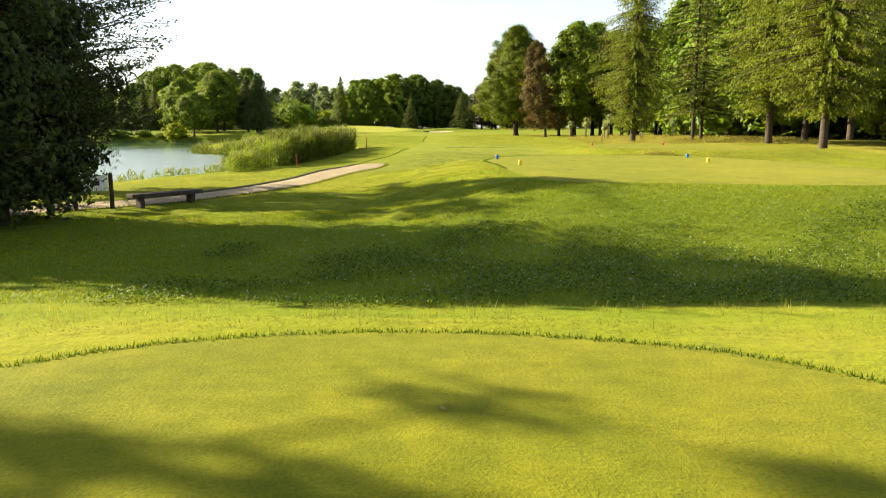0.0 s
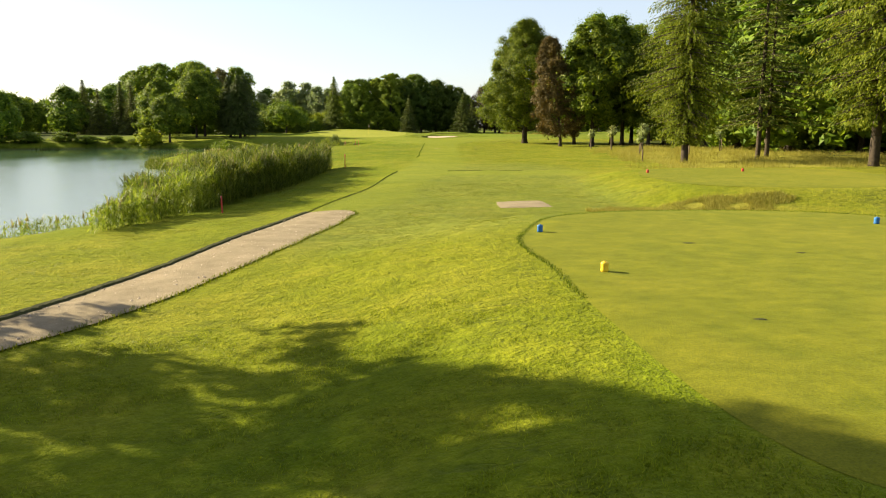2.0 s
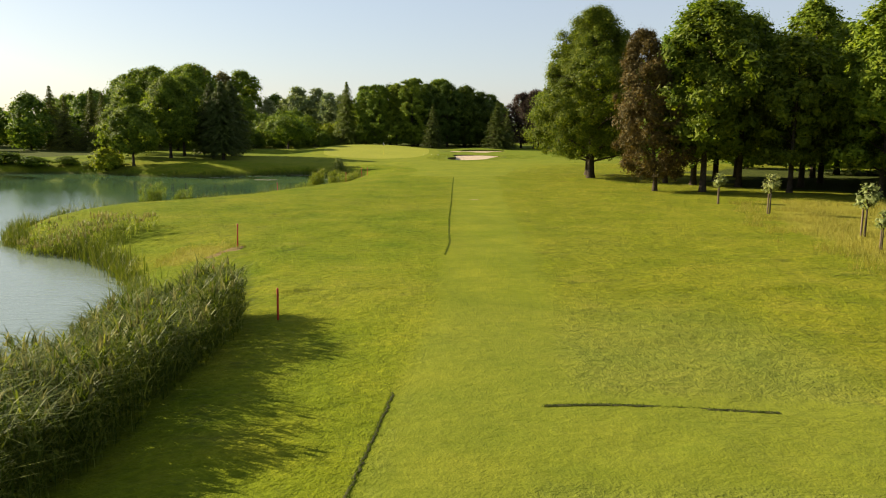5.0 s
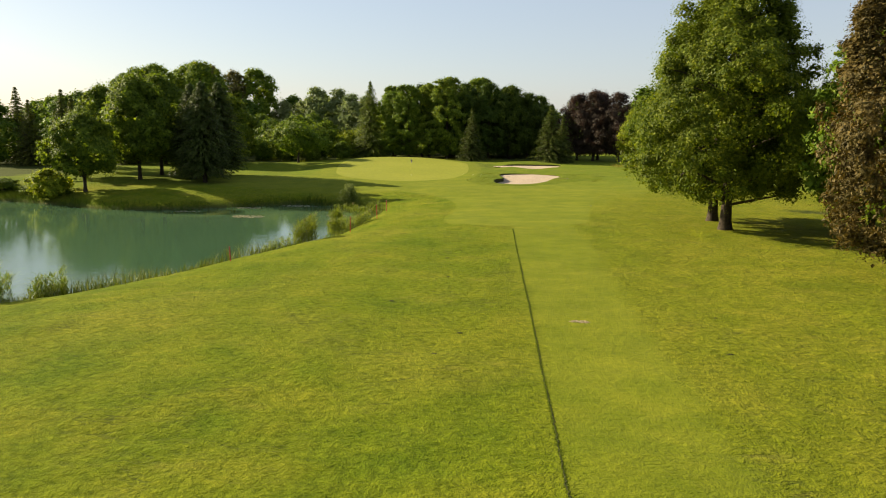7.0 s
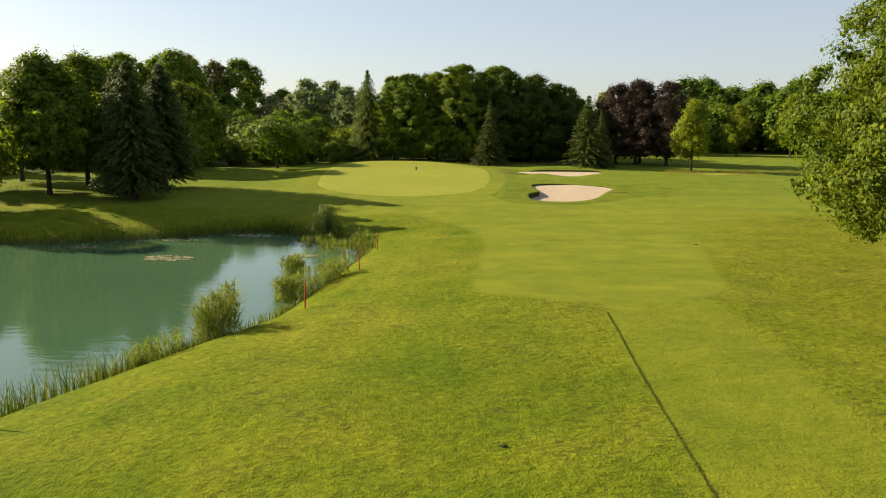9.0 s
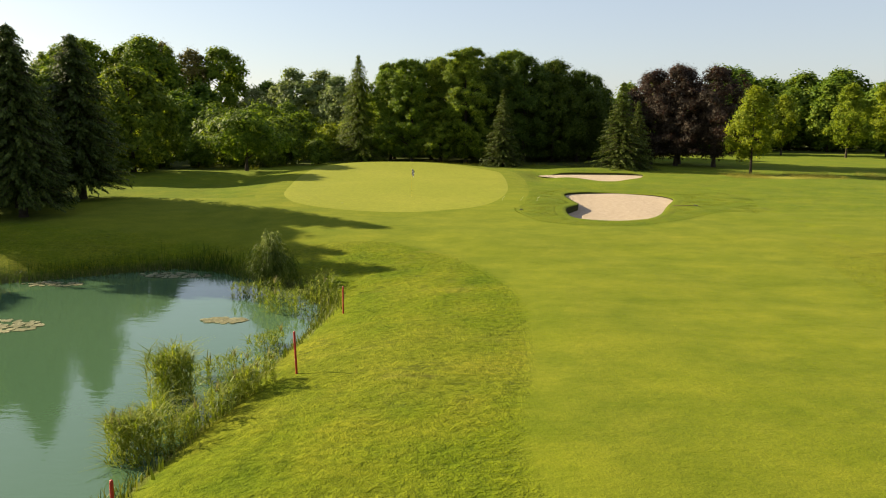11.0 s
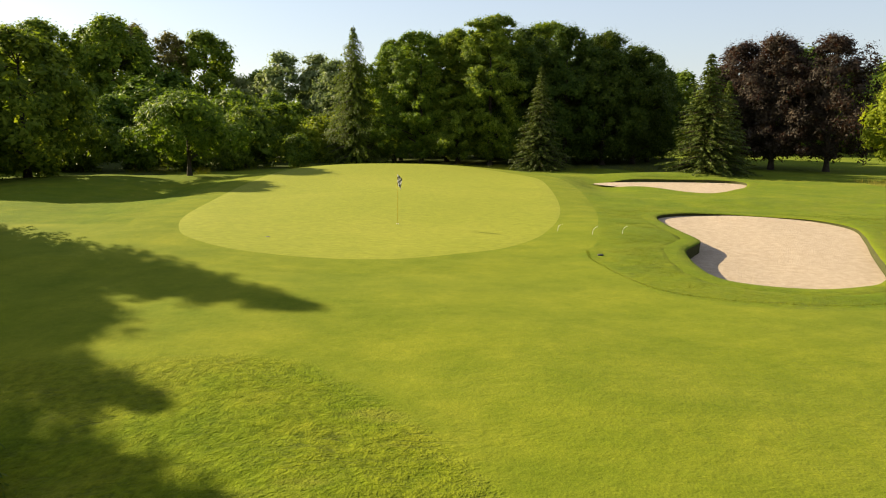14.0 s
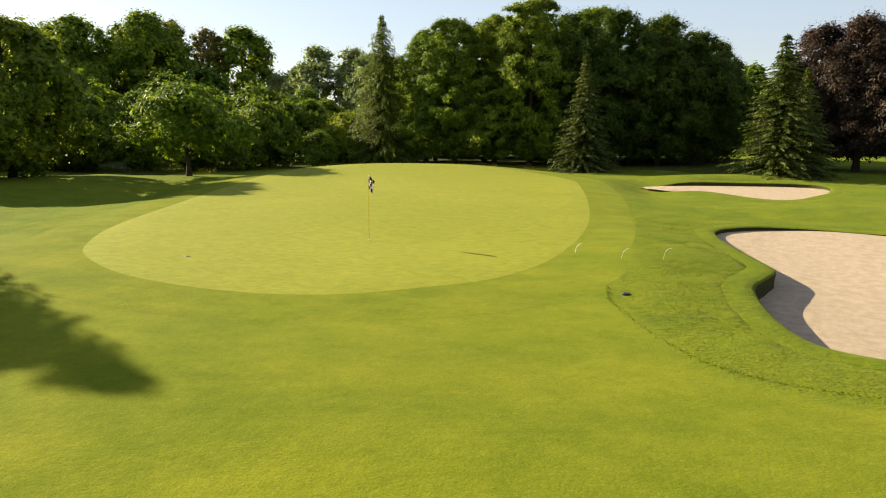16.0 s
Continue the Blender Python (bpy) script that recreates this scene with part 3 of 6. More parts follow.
lump = np.random.default_rng(12).normal(0, 1, GX.shape)
lump = (lump + np.roll(lump, 1, 1) + np.roll(lump, -1, 1) + 0.5 * np.roll(lump, 1, 0)).ravel() / 1.8
open_turf = np.minimum.reduce([sdf(o, X, Y) for o in (fairway, collar, tee_a, tee_b, tee_c, lane, bunker_a, bunker_b, np.array([(1.4, 36.6), (4.4, 36.6), (4.4, 39.7), (1.4, 39.7)]), np.vstack([path_left, path_right[::-1]]))])
Z = Z + 0.018 * lump * step(0.6, 1.4, open_turf) * step(0.6, 1.6, sdf(pond, X, Y)) * step(14, 18, Y) * (1 - step(168, 175, Y))
cols = len(gx)
base = (np.arange(len(gy) - 1)[:, None] * cols + np.arange(cols - 1)[None, :]).ravel()
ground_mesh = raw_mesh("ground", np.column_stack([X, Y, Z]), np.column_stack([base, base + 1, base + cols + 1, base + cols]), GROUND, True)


def put_attribute(me, name, values):
    a = me.attributes.new(name, "FLOAT", "POINT")
    a.data.foreach_set("value", np.asarray(values, np.float32))


put_attribute(ground_mesh, "fairway", sdf(fairway, X, Y))
put_attribute(ground_mesh, "lane", np.minimum(np.minimum(sdf(lane, X, Y), sdf(strip, X, Y)), np.where(Y > 149, 1.0, 0.18) * sdf(apron, X, Y)))
put_attribute(ground_mesh, "shore", sdf(pond, X, Y))
dry_zone = step(0, 4, X - np.interp(Y, [30, 48, 52, 60, 75, 90], [26, 22, 10.5, 11.5, 12.5, 17])) * step(49, 52, Y) * (1 - step(84, 95, Y)) \
    + np.exp(-((X - 8.0) / 3.4) ** 2 - ((Y - 35.8) / 1.5) ** 2) * 1.1 + np.exp(-((X + 12.6) / 1.6) ** 2 - ((Y - 70.0) / 1.8) ** 2) + step(22, 26, X) * (1 - step(32, 37, X)) * (1 - step(48, 56, Y)) * step(30, 36, Y) \
    + np.exp(-((X - 20) / 6) ** 2 - ((Y - 180) / 3) ** 2)
put_attribute(ground_mesh, "dry", np.clip(dry_zone * (1 - step(29, 36, X)), 0, 1.2))
# wavy bounds of the wood floor, which carries the trees' shade as colour
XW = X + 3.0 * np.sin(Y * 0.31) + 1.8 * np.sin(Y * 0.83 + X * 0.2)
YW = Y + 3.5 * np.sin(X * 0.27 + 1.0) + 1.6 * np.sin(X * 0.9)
wood_shade_zone = step(22, 27, XW) * step(94, 100, YW) * (1 - step(125, 135, YW)) + step(27, 32, XW) * step(52, 60, YW) * (1 - step(125, 140, YW)) \
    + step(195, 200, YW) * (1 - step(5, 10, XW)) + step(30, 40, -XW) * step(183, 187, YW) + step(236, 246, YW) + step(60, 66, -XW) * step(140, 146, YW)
put_attribute(ground_mesh, "wood", np.clip(wood_shade_zone, 0, 1))
lushness = np.maximum(np.clip((15 + 11 * step(58, 76, Y) - sdf(pond, X, Y)) / 12, 0, 1) * step(24, 40, Y), step(5.5, 7.5, Y) * (1 - step(17, 23, Y)) * step(-14, -8, X))
dull_zone = step(-0.4, 0.6, X - np.interp(Y, [20, 36, 44, 53, 60, 75], [-3.4, -4.6, -3.1, -2.5, -2.0, -1.0])) * step(24, 32, Y) * (1 - step(52, 66, Y)) * (1 - step(5, 9, X))
put_attribute(ground_mesh, "dull", dull_zone)
# whole hollow darkened in colour for its shade; rough past the approach deepened too
hollow_shade_zone = step(-14, -9, X) * (1 - step(11, 14, X)) * step(7.2, 8.4, Y) * (1 - step(13.5, 19, Y))
put_attribute(ground_mesh, "clover", np.maximum(hollow_shade_zone, 0.55 * step(139, 144, Y)))
put_attribute(ground_mesh, "short", 1 - step(45, 75, Y) + 1.3 * (1 - step(14, 18, Y)) + 2.1 * step(138, 145, Y))
put_attribute(ground_mesh, "lush", np.clip(np.maximum(lushness, 1.1 * step(140, 146, Y)), 0, 1))
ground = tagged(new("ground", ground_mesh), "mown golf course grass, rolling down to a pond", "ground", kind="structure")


def sheet(name, outline, height, material, rings=10, lift=0.02, smooth=True):
    """A turf or sand sheet that fills an outline and lies on the land."""
    c = outline.mean(axis=0)
    n = len(outline)
    v = [np.array([[*c, 0]])]
    for k in range(1, rings + 1):
        f = (k / rings) ** 0.8
        v.append(np.column_stack([c + (outline - c) * f, np.zeros(n)]))
    v = np.vstack(v)
    v[:, 2] = height(v[:, 0], v[:, 1]) + lift
    v[-n:, 2] -= lift * 0.9
    i = np.arange(n)
    j = (i + 1) % n
    quads = [np.column_stack([1 + k * n + i, 1 + (k + 1) * n + i, 1 + (k + 1) * n + j, 1 + k * n + j]) for k in range(rings - 1)]
    faces = np.vstack(quads)
    me = bpy.data.meshes.new(name)
    tris = [(0, int(1 + a), int(1 + b)) for a, b in zip(i, j)]
    me.from_pydata([tuple(p) for p in v], [], tris + [tuple(int(q) for q in f) for f in faces])
    for p in me.polygons:
        p.use_smooth = smooth
    me.materials.append(material)
    me.update()
    return me


collar_mesh = sheet("green_collar", collar, land, GROUND, 16, 0.015)
for key, value in (("fairway", -5), ("lane", 5), ("shore", 9), ("dry", 0), ("wood", 0), ("lush", 1), ("dull", 0), ("clover", 0), ("short", 0.9)):
    put_attribute(collar_mesh, key, np.full(len(collar_mesh.vertices), value))
tagged(new("green_collar", collar_mesh), "short mown collar round the putting green", "lawn", kind="structure")
tagged(new("putting_green", sheet("putting_green", green, land, TURF_GREEN, 16, 0.035)), "smooth pale green putting surface", "putting green", kind="structure")
tagged(new("tee_front", sheet("tee_front", tee_a, land, TURF_TEE, 12, 0.02)), "closely mown yellowish tee turf", "tee", kind="structure")
tagged(new("tee_middle", sheet("tee_middle", tee_b, land, TURF_TEE, 12, 0.02)), "raised closely mown tee with yellow and blue markers", "tee", kind="structure")
tagged(new("tee_forward", sheet("tee_forward", tee_c, land, TURF_TEE, 12, 0.02)), "raised closely mown tee with red markers", "tee", kind="structure")

# gravel path
m = len(path_left)
ts = np.linspace(0, 1, 7)
pv = np.array([path_left[i] * (1 - t) + path_right[i] * t for i in range(m) for t in ts])
pz = land(pv[:, 0], pv[:, 1]) + 0.022 + np.tile(0.03 * np.sin(ts * math.pi), m)
ii = (np.arange(m - 1)[:, None] * 7 + np.arange(6)[None, :]).ravel()
tagged(new("gravel_path", raw_mesh("gravel_path", np.column_stack([pv, pz]), np.column_stack([ii, ii + 1, ii + 8, ii + 7]), GRAVEL, True)),
       "pale sandy gravel path ending in the grass", "path", kind="structure")
square = even(np.array([(2.0, 38.75), (2.8, 38.95), (3.62, 39.15), (3.75, 38.3), (3.85, 37.35), (2.9, 37.2), (2.02, 37.1), (1.98, 37.9), (2.0, 38.75)]), 61)[:-1]
square = square + np.random.default_rng(4).normal(0, 0.018, square.shape)
tagged(new("sand_patch", sheet("sand_patch", square, land, GRAVEL, 4, 0.025)), "square bare patch of pale sand in the grass", "sand patch", kind="structure")
worn = even(curve_round([(-0.95, 89.62), (-0.55, 89.8), (-0.25, 89.66), (-0.4, 89.45), (-0.75, 89.5)], 5), 60)
worn = worn + np.random.default_rng(9).normal(0, 0.03, worn.shape)
tagged(new("worn_patch", sheet("worn_patch", worn, land, SOIL_PALE, 3, 0.012)), "small worn bare spot of dry earth in the grass", "bare patch", kind="structure")

bare = even(curve_round([(-12.0, 69.2), (-11.5, 70.0), (-10.9, 70.5), (-10.7, 70.0), (-11.1, 69.2), (-11.6, 68.7)], 6), 70)
bare = bare + np.random.default_rng(19).normal(0, 0.045, bare.shape)
tagged(new("bare_patch", sheet("bare_patch", bare, land, EARTH_RED, 4, 0.014)), "reddish bare earth at the foot of a hazard stake", "bare patch", kind="structure")

water_mesh = raw_mesh("pond", [(-100, 12, POND_Z), (-8, 12, POND_Z), (-8, 145, POND_Z), (-100, 145, POND_Z)], [(0, 1, 2, 3)], WATER)
tagged(new("pond", water_mesh), "still greenish pond that mirrors the sky", "pond", kind="structure")


def ribbon_profile(outline, rows, closed=True):
    """A strip along an outline; rows give (outward offset, height function) across it."""
    n = len(outline)
    nxt, prv = np.roll(outline, -1, axis=0), np.roll(outline, 1, axis=0)
    if not closed:
        nxt[-1], prv[0] = outline[-1], outline[0]
    t = nxt - prv
    t /= np.linalg.norm(t, axis=1)[:, None] + 1e-9
    nor = np.column_stack([t[:, 1], -t[:, 0]])
    area = np.sum(outline[:, 0] * nxt[:, 1] - nxt[:, 0] * outline[:, 1])
    if closed and area < 0:
        nor = -nor
    v = []
    for off, height in rows:
        q = outline + nor * off
        v.append(np.column_stack([q, height(q[:, 0], q[:, 1])]))
    v = np.vstack(v)
    last = n if closed else n - 1
    i = np.arange(last)
    j = (i + 1) % n
    f = np.vstack([np.column_stack([k * n + i, k * n + j, (k + 1) * n + j, (k + 1) * n + i]) for k in range(len(rows) - 1)])
    return v, f


def bunker(outline, floor, label):
    b = thing("sand_bunker", label, "bunker", *outline.mean(axis=0), 0)
    inv = Matrix.Translation((-b.location.x, -b.location.y, 0))
    s = sheet("sand", outline, floor, SAND, 14, 0.0)
    s.transform(inv)
    part("sand", s, SAND, b)
    v, f = ribbon_profile(outline, [(0.85, lambda x, y: land(x, y) - 0.03), (0.66, lambda x, y: land(x, y) + 0.004), (0.3, lambda x, y: land(x, y) + 0.008), (0.06, lambda x, y: land(x, y) + 0.012),
                                    (-0.03, lambda x, y: land(x, y) - 0.03)])
    top = raw_mesh("turf_lip", v, f, GROUND, True)
    for key, value in (("fairway", 5), ("lane", 5), ("shore", 5), ("dry", 0), ("wood", 0), ("lush", 1.0), ("dull", 0), ("clover", 0.55), ("short", 2.1)):
        put_attribute(top, key, np.full(len(v), value))
    top.transform(inv)
    part("turf_lip", top, GROUND, b, "rounded grass lip")
    v, f = ribbon_profile(outline, [(-0.03, lambda x, y: land(x, y) - 0.03), (0.0, lambda x, y: np.minimum(land(x, y) - 0.05, floor(x, y) + 0.1)), (-0.02, lambda x, y: floor(x, y) - 0.15)])
    face = raw_mesh("soil_face", v, f, SOIL, True)
    face.transform(inv)
    part("soil_face", face, SOIL, b, "dark earth edge under the lip")
    return b


bunker(bunker_a, sand_a, "pale pink sand bunker with a grass lip beside the green")
bunker(bunker_b, sand_b, "smaller pale sand bunker behind a low grass mound")

# ---- plants: tools ----
def tube(points, radii, sides=7):
    """Vertices and quads of a tapered tube along points."""
    p, r = np.array(points, float), np.array(radii, float)
    n = len(p)
    t = np.gradient(p, axis=0)
    t /= np.linalg.norm(t, axis=1)[:, None] + 1e-9
    ref = np.where(np.abs(t[:, 2:3]) > 0.9, np.array([[1.0, 0, 0]]), np.array([[0, 0, 1.0]]))
    a = np.cross(t, ref)
    a /= np.linalg.norm(a, axis=1)[:, None] + 1e-9
    b = np.cross(t, a)
    ang = np.linspace(0, 2 * math.pi, sides, endpoint=False)
    v = (p[:, None, :] + r[:, None, None] * (np.cos(ang)[None, :, None] * a[:, None, :] + np.sin(ang)[None, :, None] * b[:, None, :])).reshape(-1, 3)
    i = (np.arange(n - 1)[:, None] * sides + np.arange(sides)[None, :]).ravel()
    j = (np.arange(n - 1)[:, None] * sides + (np.arange(sides)[None, :] + 1) % sides).ravel()
    return v, np.column_stack([i, j, j + sides, i + sides])


def join(pieces):
    vs, fs, k = [], [], 0
    for v, f in pieces:
        vs.append(v)
        fs.append(f + k)
        k += len(v)
    return np.vstack(vs), np.vstack(fs)


def unit(v):
    return v / (np.linalg.norm(v, axis=-1, keepdims=True) + 1e-9)


def leaves(pos, normal, size, rng, aspect=0.6, along=None, fold=0.25):
    """One folded four-cornered leaf at each position."""
    n = len(pos)
    normal = unit(normal)
    t = rng.normal(size=(n, 3)) if along is None else along + 0.25 * rng.normal(size=(n, 3))
    t = unit(t - normal * np.sum(t * normal, axis=1)[:, None] * (1 if along is None else 0.0))
    b = unit(np.cross(normal, t))
    s = (size * rng.uniform(0.65, 1.3, n))[:, None]
    sag = normal * s * fold
    v = np.stack([pos + t * s, pos + b * s * aspect - sag, pos - t * s, pos - b * s * aspect - sag], axis=1).reshape(-1, 3)
    return v, np.arange(4 * n).reshape(n, 4)


def limb(a, b, r0, r1, rng, bend=0.12, seg=5, sides=6):
    a, b = np.array(a, float), np.array(b, float)
    d = np.linalg.norm(b - a)
    off = rng.normal(size=3) * d * bend
    off[2] = abs(off[2]) * 0.6
    u = np.linspace(0, 1, seg)[:, None]
    return tube(a + (b - a) * u + off * np.sin(u * math.pi), np.interp(u[:, 0], [0, 1], [r0, r1]), sides)


def broadleaf_meshes(seed, H, R, zb, clumps, per, size, wide=0.75, trunk_r=0.3, ragged=0.2, rc=1.2, trunks=1, lean=(0, 0), squash=1.0, flat=0.5, limbs=22, fine=0.55, peak=0.22):
    """Trunk and crown of a broad-leaved tree: limbs that end in clumps of leaves."""
    rng = np.random.default_rng(seed)
    u = rng.uniform(0.02, 0.98, clumps) ** 0.9
    ang = rng.uniform(0, 2 * math.pi, clumps)
    lobes = 1 + ragged * (np.sin(ang * 3 + seed) * np.sin(u * 7 + seed * 1.7) + 0.7 * np.sin(ang * 5 + u * 9 + seed * 2.3))
    env = R * np.sqrt(np.clip(1 - (2 * u ** wide - 1) ** 2, 0, 1)) * lobes * (1 - peak * u ** 2.2)
    rad = np.maximum(env - rc * 0.45, 0.04 * R) * np.sqrt(rng.uniform(flat ** 2, 1, clumps))
    z = zb + (H - zb - rc * squash * 0.5) * u
    cx, cy = rad * np.cos(ang) + lean[0] * u, rad * np.sin(ang) + lean[1] * u
    cen = np.column_stack([cx, cy, z])
    crad = rc * rng.uniform(0.65, 1.3, clumps)
    pos, nor, siz = [], [], []
    for c, r in zip(cen, crad):
        d = unit(rng.normal(size=(per, 3))) * rng.uniform(0.7, 1.35, 3)
        d[:, 2] = np.where((d[:, 2] < -0.3) & (rng.uniform(size=per) < 0.5), -d[:, 2] * 0.7, d[:, 2])
        f = rng.uniform(0.06, 1.06, per) ** 0.6
        siz.append(size * np.where(f < 0.72, 1.4, fine))
        pos.append(c + d * (r * f)[:, None] * np.array([1, 1, squash]))
        out = c - np.array([lean[0], lean[1], zb + (H - zb) * 0.45])
        out = out / (np.linalg.norm(out) + 0.5)
        nor.append(d * 0.45 + out * 0.75 + np.array([0, 0, 0.25]) + 0.42 * rng.normal(size=(per, 3)))
    crown = leaves(np.vstack(pos), np.vstack(nor), np.concatenate(siz), rng)
    woods = []
    for k in range(trunks):
        ox, oy = (0, 0) if trunks == 1 else (0.45 * math.cos(k * 2.1 + seed), 0.45 * math.sin(k * 2.1 + seed))
        q = trunk_r / math.sqrt(trunks)
        pts = [(ox * 0.6, oy * 0.6, -0.25), (ox * 0.7, oy * 0.7, 0.12), (ox * 0.8, oy * 0.8, 0.6), (ox, oy, zb * 0.7 + 0.4), (ox * 2 + lean[0] * .4, oy * 2 + lean[1] * .4, H * 0.5), (ox * 2.4 + lean[0] * .8, oy * 2.4 + lean[1] * .8, H * 0.85)]
        woods.append(tube(pts, [q * 1.7, q * 1.35, q * 1.05, q * 0.92, q * 0.5, q * 0.12], 9))
    order = rng.permutation(clumps)[: min(clumps, limbs)]
    for i in order:
        z0 = max(zb * 0.75 + 0.3, min(cen[i, 2] - 0.35 * math.hypot(cen[i, 0], cen[i, 1]) - 0.3, H * 0.75))
        f = z0 / H
        woods.append(limb((lean[0] * f, lean[1] * f, z0), cen[i], trunk_r * 0.34 * (1 - f * 0.6), 0.025, rng))
    return join(woods), crown


def spruce_meshes(seed, H, R, zb, size=0.2, levels=34, arms=9, droop=0.25, dense=1.0, trunk_r=0.16, power=0.85, jitter=0.2, hang=0.0, tuck=1.0):
    """Trunk and boughs of a conifer: whorls of drooping branches set with sprays of needles."""
    rng = np.random.default_rng(seed)
    woods = [tube([(0, 0, -0.2), (0, 0, 0.25), (0, 0, H * 0.5), (0.03, 0.02, H)], [trunk_r * 1.5, trunk_r * 1.1, trunk_r * 0.6, 0.015], 8)]
    pos, nor, alo = [], [], []
    for k in range(levels):
        u = (k + rng.uniform(-0.3, 0.3)) / levels
        u = min(max(u, 0), 0.985)
        z = zb + (H - zb) * u
        for a in range(max(4, int(arms * (1 - 0.4 * u)))):
            th = rng.uniform(0, 2 * math.pi)
            L = R * (1 - u) ** power * rng.uniform(1 - jitter * 2, 1 + jitter * 0.6) * (tuck + (1 - tuck) * min(1, u / 0.28)) + 0.12
            d = np.array([math.cos(th), math.sin(th), 0])
            side = np.array([-d[1], d[0], 0])
            m = max(3, int(L / (size * 1.1) * dense))
            f = (np.arange(m) + rng.uniform(0, 1, m)) / m
            f = 0.12 + 0.88 * f
            sag = -droop * L * f ** 1.6 + 0.12 * L * np.clip(f - 0.7, 0, 1)
            base = d * (L * f)[:, None] + np.array([0, 0, 1]) * (z + sag)[:, None]
            for sgn in (-1, 1):
                w = rng.uniform(0.15, 0.9, m) * size * 1.7 * (1.15 - f)
                p = base + side * (sgn * w)[:, None] - np.array([0, 0, 1]) * (hang * rng.uniform(0, 1, m))[:, None]
                pos.append(p)
                nor.append(np.array([0, 0, 1.0]) + 0.5 * rng.normal(size=(m, 3)) + d * 0.3)
                alo.append(d * 0.9 + side * sgn * 0.6 - np.array([0, 0, 0.35 + hang * 2.0]) + 0.1 * rng.normal(size=(m, 3)))
            if L > 1.0 and rng.uniform() < 0.5:
                woods.append(tube([(0, 0, z), tuple(d * L * 0.5 + np.array([0, 0, z - droop * L * 0.33])), tuple(d * L * 0.92 + np.array([0, 0, z - droop * L * 0.88]))],
                                  [0.02 + 0.008 * L, 0.015 + 0.004 * L, 0.008], 4))
    pos, nor, alo = np.vstack(pos), np.vstack(nor), np.vstack(alo)
    nor = unit(nor - unit(alo) * np.sum(nor * unit(alo), axis=1)[:, None])
    return join(woods), leaves(pos, nor, size, rng, aspect=0.33, along=unit(alo), fold=0.12)


class Kind:
    """A kind of tree: built at its first place, copied to the others."""

    def __init__(self, name, label, category, meshes, leaf, bark=BARK, group="", crown_label=""):
        self.name, self.label, self.category, self.group = name, label, category, group
        (tv, tf), (cv, cf) = meshes
        self.trunk, self.crown = raw_mesh("trunk", tv, tf, bark, True), raw_mesh("crown", cv, cf, leaf)
        self.first, self.crown_label = None, crown_label

    def plant(self, x, y, s=1.0, turn=0.0, sz=None, label="", sink=0.05):
        m = pose(x, y, gz(x, y) - sink, 0, 0, turn) @ Matrix.Diagonal((s, s, sz or s, 1))
        if self.first is None:
            ob = new(self.name)
            ob.matrix_basis = m
            tagged(ob, self.label, self.category, self.group)
            part("trunk", self.trunk, None, ob)
            part("crown", self.crown, None, ob, self.crown_label)
            self.first = ob
        else:
            ob = copy_thing(self.first, Matrix.Identity(4))
            ob.matrix_basis = m
        if label:
            ob["label"] = label
        return ob


# ---- trees ----
maple = Kind("maple_tree", "large leafy green maple with a low spreading crown", "tree",
             broadleaf_meshes(11, 17.0, 6.6, 1.8, 720, 200, 0.084, wide=0.62, trunk_r=0.36, ragged=0.2, rc=0.85, flat=0.5, limbs=40, fine=0.5, peak=0.35), LEAF_MAPLE, group="trees on the fairway edge")
maple.plant(11.3, 113.6, 1.0, 20)
maple.plant(11.9, 118.6, 0.95, 200, label="tall leafy maple close behind another maple")

oak_a = Kind("oak_tree", "tall broadleaf tree with a rounded dark green crown", "tree",
             broadleaf_meshes(21, 16.5, 4.9, 2.2, 260, 72, 0.19, wide=0.7, trunk_r=0.26, rc=0.95), LEAF_OAK, group="wood on the right of the fairway")
oak_b = Kind("oak_tree", "broadleaf tree with an uneven bright green crown", "tree",
             broadleaf_meshes(22, 14.5, 4.6, 2.4, 240, 72, 0.19, wide=0.8, trunk_r=0.24, ragged=0.28, rc=0.9), LEAF_MAPLE, group="wood on the right of the fairway")
for x, y, s, r, k in ((17.3, 97.2, 1.0, 40, 1), (18.8, 104.5, .98, 120, 0), (22.4, 109.5, 1.02, 220, 0), (22.2, 103.0, 1.0, 300, 1), (27.4, 102.8, .95, 80, 0),
                      (26.7, 116.0, 1.0, 170, 0), (31.5, 108.0, 1.0, 10, 1), (16.9, 106.5, .8, 75, 0), (33, 99, .95, 200, 0), (23.5, 96.0, .82, 260, 1), (29.0, 93.5, .9, 15, 0), (37, 104, 1.05, 110, 1), (34.5, 116, 1.0, 45, 0)):
    (oak_a, oak_b)[k].plant(x, y, s, r)

brown = Kind("copper_tree", "small copper-brown leaved tree branching to the ground", "tree",
             broadleaf_meshes(31, 12.5, 3.2, 0.9, 420, 120, 0.085, wide=0.62, trunk_r=0.18, rc=0.62, lean=(-1.5, 0.3)), LEAF_BROWN, crown_label="reddish brown leaves")
brown.plant(13.7, 97.6, 0.95, 0, sz=1.02)

larch_a = Kind("larch_tree", "feathery yellow-green larch with drooping branches", "tree",
               spruce_meshes(41, 16.0, 4.3, 1.5, 0.1, 78, 18, 0.26, 1.0, 0.2, 0.7, 0.34, 0.4, 0.22), NEEDLE_LARCH, BARK_PINE, group="larches in dry grass")
larch_b = Kind("larch_tree", "tall airy larch with long light green branches", "tree",
               spruce_meshes(42, 17.5, 5.4, 2.6, 0.12, 70, 16, 0.24, 1.0, 0.24, 0.6, 0.38, 0.45, 0.4), NEEDLE_LARCH, BARK_PINE, group="larches in dry grass")
larch_a.plant(15.0, 57.6, 1.0, 30)
